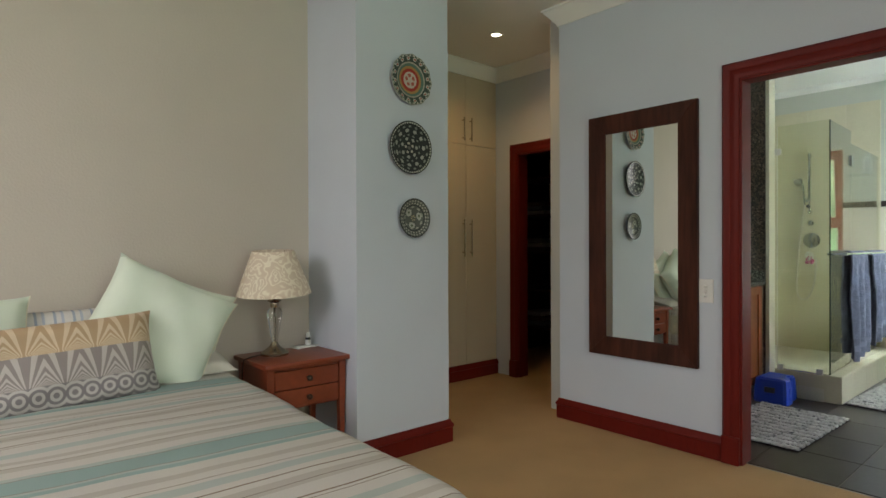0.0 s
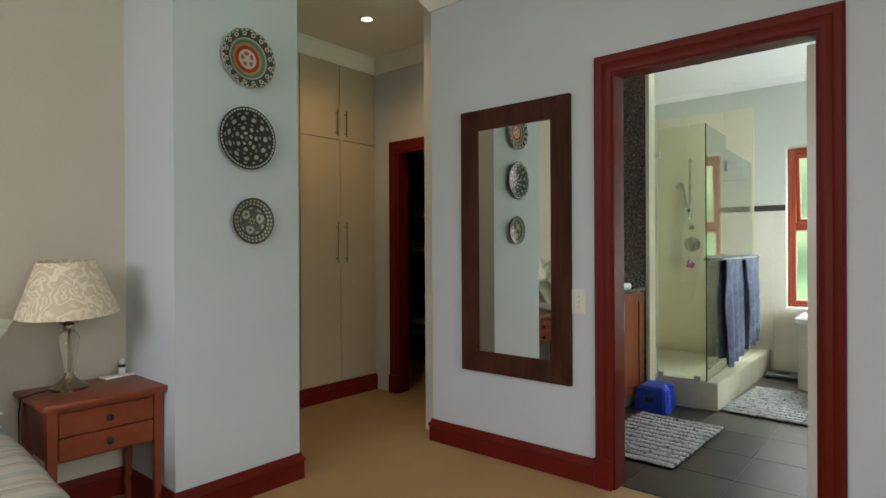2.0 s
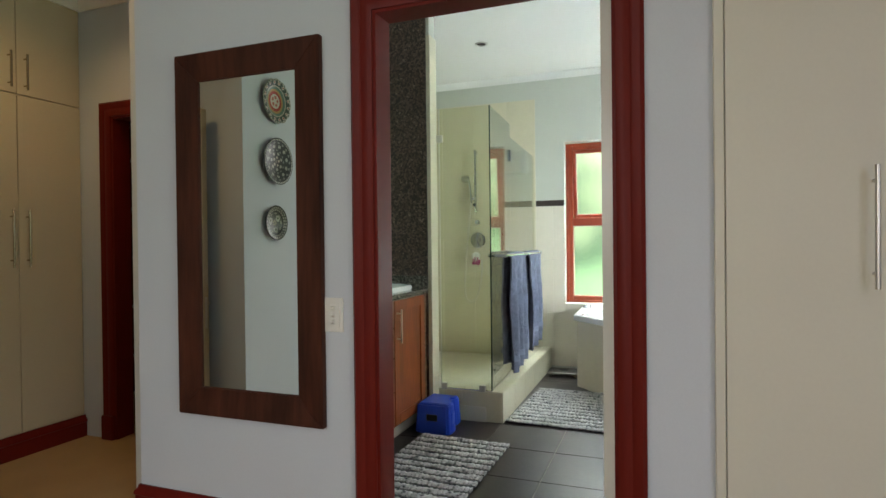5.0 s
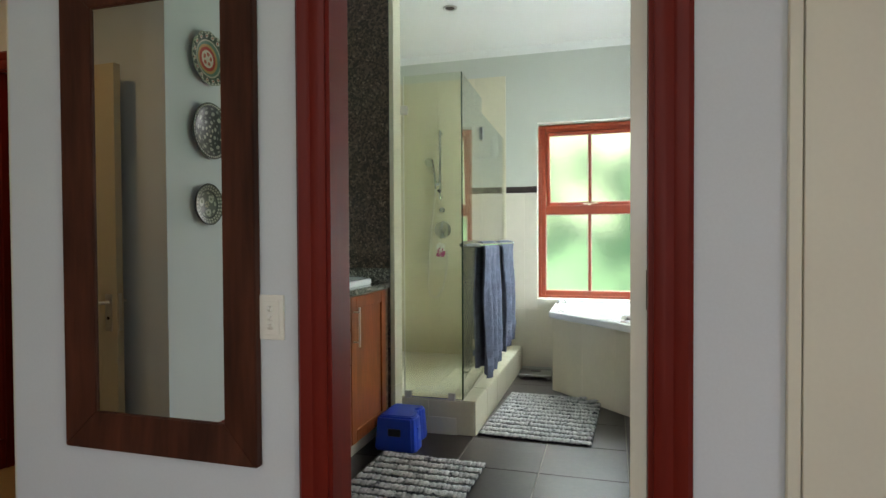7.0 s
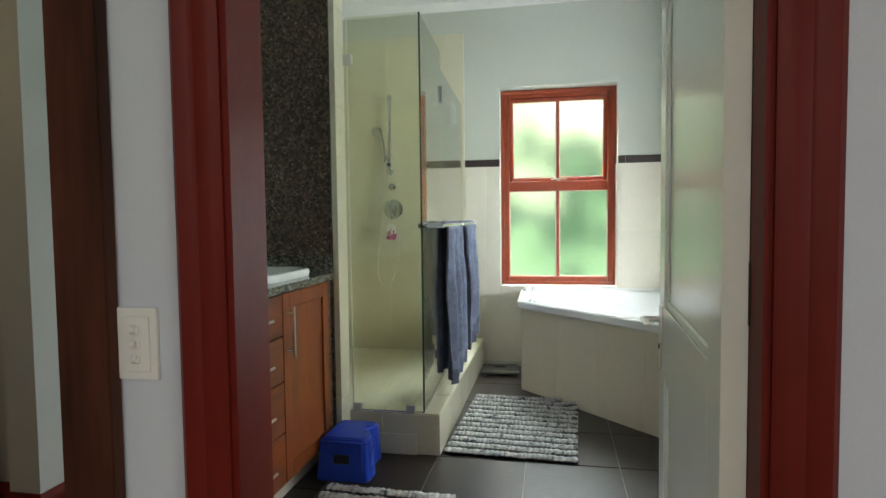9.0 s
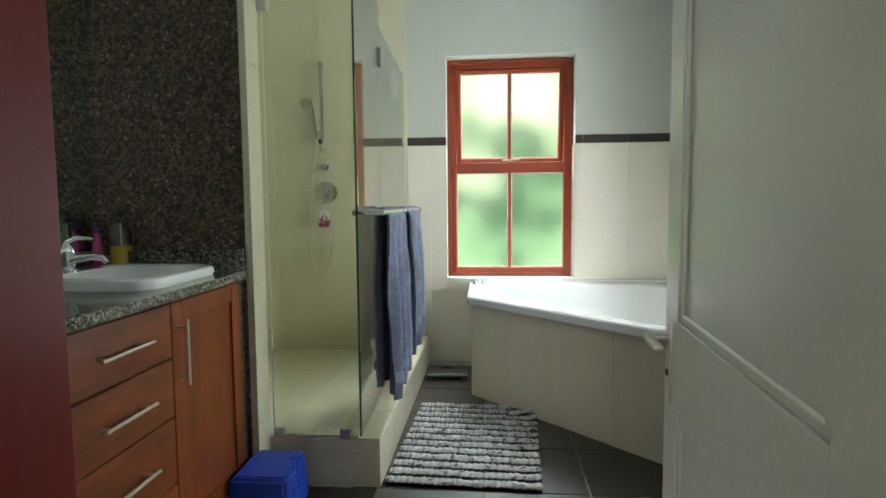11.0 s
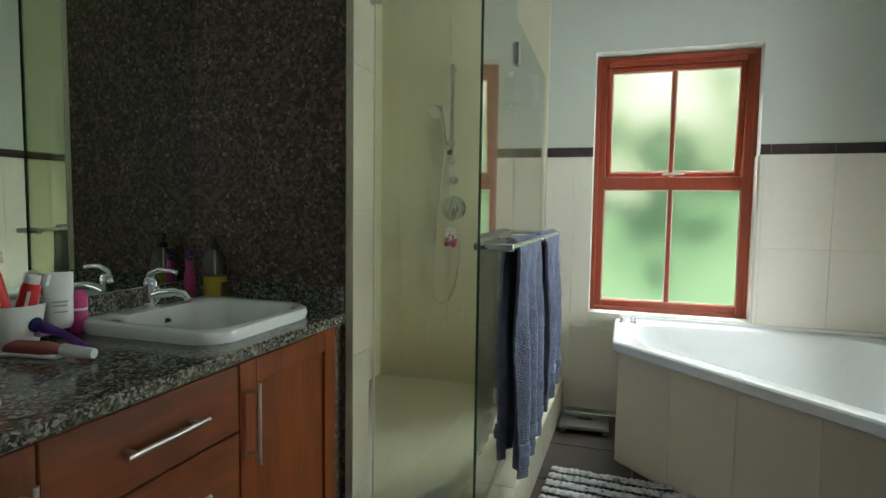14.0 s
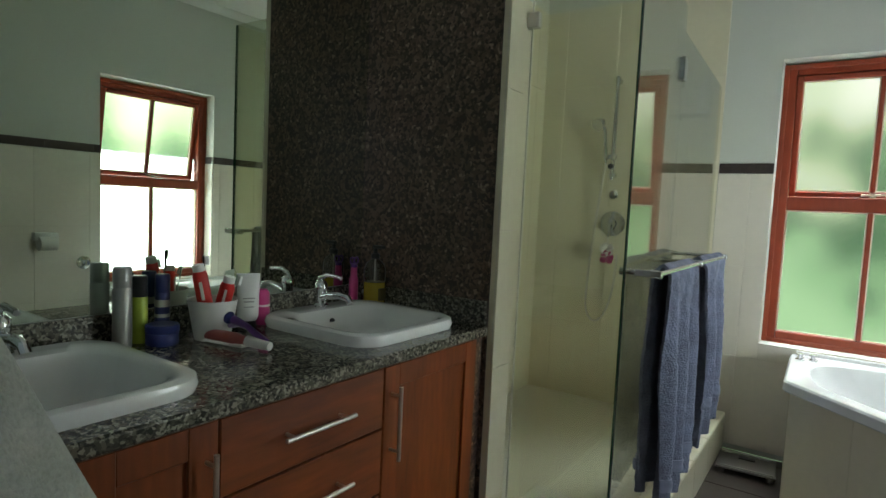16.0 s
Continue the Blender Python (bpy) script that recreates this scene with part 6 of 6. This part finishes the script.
# fittings on the side wall, seen in the vanity mirror
def roll_holder():
    r = thing("toilet_roll_holder", "white toilet roll holder on the tiled wall", "toilet roll holder", (BX1 - 0.010, 1.64, 0.95))
    part("cover", boxes((-0.055, 0, -0.07, 0.07, 0.0, 0.05), bev=0.008, seg=2), WHITEPLASTIC, r, "", True)
    bm = bmesh.new()
    rod(bm, (-0.06, -0.05, -0.02), (-0.06, 0.05, -0.02), 0.045, 24)
    part("roll", bm, WHITEPLASTIC, r, "white paper roll", True)
    h = thing("wall_tap", "round chrome wall fitting on the tiled wall", "tap", (BX1 - 0.010, 1.88, 0.79))
    part("rose", lathe(bmesh.new(), [(0.0, 0), (0.045, 0), (0.045, 0.008), (0.02, 0.014), (0.02, 0.06), (0.0, 0.062)], 24), CHROME, h, "", True).matrix_basis = pose(0, 0, 0, 0, -90, 0)


roll_holder()

# ---- tiles, joint by joint ----
FT = 0.425
me_tile = mesh("tile", boxes((0.0022, FT - 0.0022, 0.0022, FT - 0.0022, -0.010, 0.0), bev=0.0012), FLOORTILE)
x_start, y_start = 0.075 - 3 * FT, 1.795 - 4 * FT
for i in range(8):
    for j in range(9):
        x, y = x_start + i * FT, y_start + j * FT
        x2, y2 = min(x + FT, BX1), min(y + FT, BY1)
        xa, ya = max(x, -1.0), max(y, WY0 + 0.06)
        if x2 - xa > 0.03 and y2 - ya > 0.03:
            if x2 - xa > FT - 0.001 and y2 - ya > FT - 0.001:
                piece("tile", me_tile, bath_floor, (x, y, 0))
            else:
                piece("tile", mesh("tile", boxes((0.0022, x2 - xa - 0.0022, 0.0022, y2 - ya - 0.0022, -0.010, 0.0), bev=0.0012), FLOORTILE), bath_floor, (xa, ya, 0))

TW, TH = 0.335, 0.505
cache = {}


def wall_tiles(name, axis, face, sign, a0, a1, rows, material, holes=(), start=None, label="", width=TW):
    """Tiles on a wall: axis 0 is a wall along x at y=face, axis 1 along y at x=face; sign is the way out of the wall."""
    lo, hi = sorted((face, face + sign * 0.004))
    z0, z1 = rows[0], rows[-1]
    if axis == 0:
        backs = [(a0, a1, lo, hi, z0, z1)]
    else:
        backs = [(lo, hi, a0, a1, z0, z1)]
    for h0, h1, hz0, hz1 in holes:
        nxt = []
        for b in backs:
            u0, u1 = (b[0], b[1]) if axis == 0 else (b[2], b[3])
            cuts = [(u0, min(h0, u1), b[4], b[5]), (max(h1, u0), u1, b[4], b[5]), (max(h0, u0), min(h1, u1), b[4], min(hz0, b[5])), (max(h0, u0), min(h1, u1), max(hz1, b[4]), b[5])]
            for c in cuts:
                if c[1] - c[0] > 0.004 and c[3] - c[2] > 0.004:
                    nxt.append((c[0], c[1], lo, hi, c[2], c[3]) if axis == 0 else (lo, hi, c[0], c[1], c[2], c[3]))
        backs = nxt
    back = structure(name, boxes(*backs), GROUT, label, "tiling")
    s = a0 if start is None else start
    g = 0.0008
    n0, n1 = int(math.floor((a0 - s) / width)) - 1, int(math.ceil((a1 - s) / width)) + 1
    for k in range(n0, n1):
        u0, u1 = max(a0, s + k * width), min(a1, s + (k + 1) * width)
        if u1 - u0 < 0.008:
            continue
        for r0, r1 in zip(rows, rows[1:]):
            rects = [(u0, u1, r0, r1)]
            for h0, h1, hz0, hz1 in holes:
                nxt = []
                for q in rects:
                    if q[1] <= h0 or q[0] >= h1 or q[3] <= hz0 or q[2] >= hz1:
                        nxt.append(q)
                        continue
                    for c in ((q[0], min(h0, q[1]), q[2], q[3]), (max(h1, q[0]), q[1], q[2], q[3]), (max(h0, q[0]), min(h1, q[1]), q[2], min(hz0, q[3])), (max(h0, q[0]), min(h1, q[1]), max(hz1, q[2]), q[3])):
                        if c[1] - c[0] > 0.006 and c[3] - c[2] > 0.006:
                            nxt.append(c)
                rects = nxt
            for q in rects:
                w, h = round(q[1] - q[0], 4), round(q[3] - q[2], 4)
                key = (axis, sign, w, h, material.name)
                if key not in cache:
                    t0, t1 = sorted((sign * 0.002, sign * 0.0085))
                    rr = (g, w - g, t0, t1, g, h - g) if axis == 0 else (t0, t1, g, w - g, g, h - g)
                    cache[key] = mesh("tile", boxes(rr, bev=0.0007), material)
                piece("tile", cache[key], back, (q[0], face, q[2]) if axis == 0 else (face, q[0], q[2]))
    return back


ROWS = [0.03, 0.535, 1.04, 1.545]
BROW = [1.547, 1.603]
hole_b, hole_r = [(WX0, WX1, WZ0, WZ1)], [(RY0, RY1, WZ0, RZ1)]
wall_tiles("wall_tiling_back", 0, BY1, -1, -0.048, BX1, ROWS, WHITETILE, hole_b, BX1 - 6 * TW, "ivory wall tiles behind the bath")
wall_tiles("wall_tiling_side", 1, BX1, -1, WY1, BY1, ROWS, WHITETILE, hole_r, BY1 - 11 * TW, "ivory wall tiles beside the bath")
wall_tiles("border_tiling_back", 0, BY1, -1, -0.048, BX1, BROW, BAND, hole_b, -0.048, "dark brown border tiles", 0.30)
wall_tiles("border_tiling_side", 1, BX1, -1, WY1, BY1, BROW, BAND, hole_r, WY1, "dark brown border tiles", 0.30)
SROWS = [0.10, 0.58, 1.08, 1.58, 2.08, 2.575]
wall_tiles("shower_tiling_back", 0, BY1, -1, -1.15, -0.050, SROWS, TILE, (), -1.0 - TW, "cream shower wall tiles")
wall_tiles("shower_tiling_side", 1, -1.15, 1, 1.79, BY1, SROWS, TILE, (), 1.79, "cream shower wall tiles")
wall_tiles("shower_tiling_front", 0, 1.79, 1, -1.15, -0.376, SROWS, TILE, (), -1.15, "cream shower wall tiles")
JROWS = [0.0, 0.30, 0.76, 1.22, 1.68, 2.14, 2.60]
wall_tiles("jamb_tiling", 1, -0.375, 1, EY, 1.80, JROWS, TILE, (), EY, "cream tiled shower jamb", 0.25)
wall_tiles("jamb_tiling_front", 0, EY + 0.012, -1, -0.3955, -0.3665, JROWS, TILE, (), -0.3955, "cream tiled shower jamb", 0.25)
wall_tiles("curb_tiling_front", 0, 1.802, -1, -0.375, 0.078, [0.002, 0.198], TILE, (), -0.20, "cream kerb tiles")
wall_tiles("curb_tiling_side", 1, 0.078, 1, 1.793, BY1, [0.002, 0.198], TILE, (), 1.793, "cream kerb tiles")
top = structure("curb_tiling_top", boxes((-0.375, 0.078, 1.802, 1.90, 0.198, 0.199)), GROUT, "cream kerb tiles", "tiling")
for x0, x1, y0, y1 in ((-0.375, -0.202, 1.794, 1.898), (-0.200, 0.0, 1.794, 1.898), (0.002, 0.086, 1.794, 2.10), (0.002, 0.086, 2.102, 2.43), (0.002, 0.086, 2.432, 2.76), (0.002, 0.086, 2.762, 3.09), (0.002, 0.086, 3.092, 3.42), (0.002, 0.086, 3.422, BY1)):
    piece("tile", mesh("tile", boxes((0.001, x1 - x0 - 0.001, 0.001, y1 - y0 - 0.001, 0.0, 0.0075), bev=0.0015), TILE), top, (x0, y0, 0.1985))
wall_tiles("reveal_tiling_back", 1, WX1, -1, BY1, BY1 + 0.112, [WZ0, 1.04, 1.545], WHITETILE, (), BY1, "ivory window reveal tiles", 0.2)
wall_tiles("reveal_tiling_side", 0, RY1, -1, BX1, BX1 + 0.112, [WZ0, 1.04, 1.545], WHITETILE, (), BX1, "ivory window reveal tiles", 0.2)
wall_tiles("reveal_border_side", 0, RY1, -1, BX1, BX1 + 0.112, BROW, BAND, (), BX1, "dark brown border tiles in the reveal", 0.3)
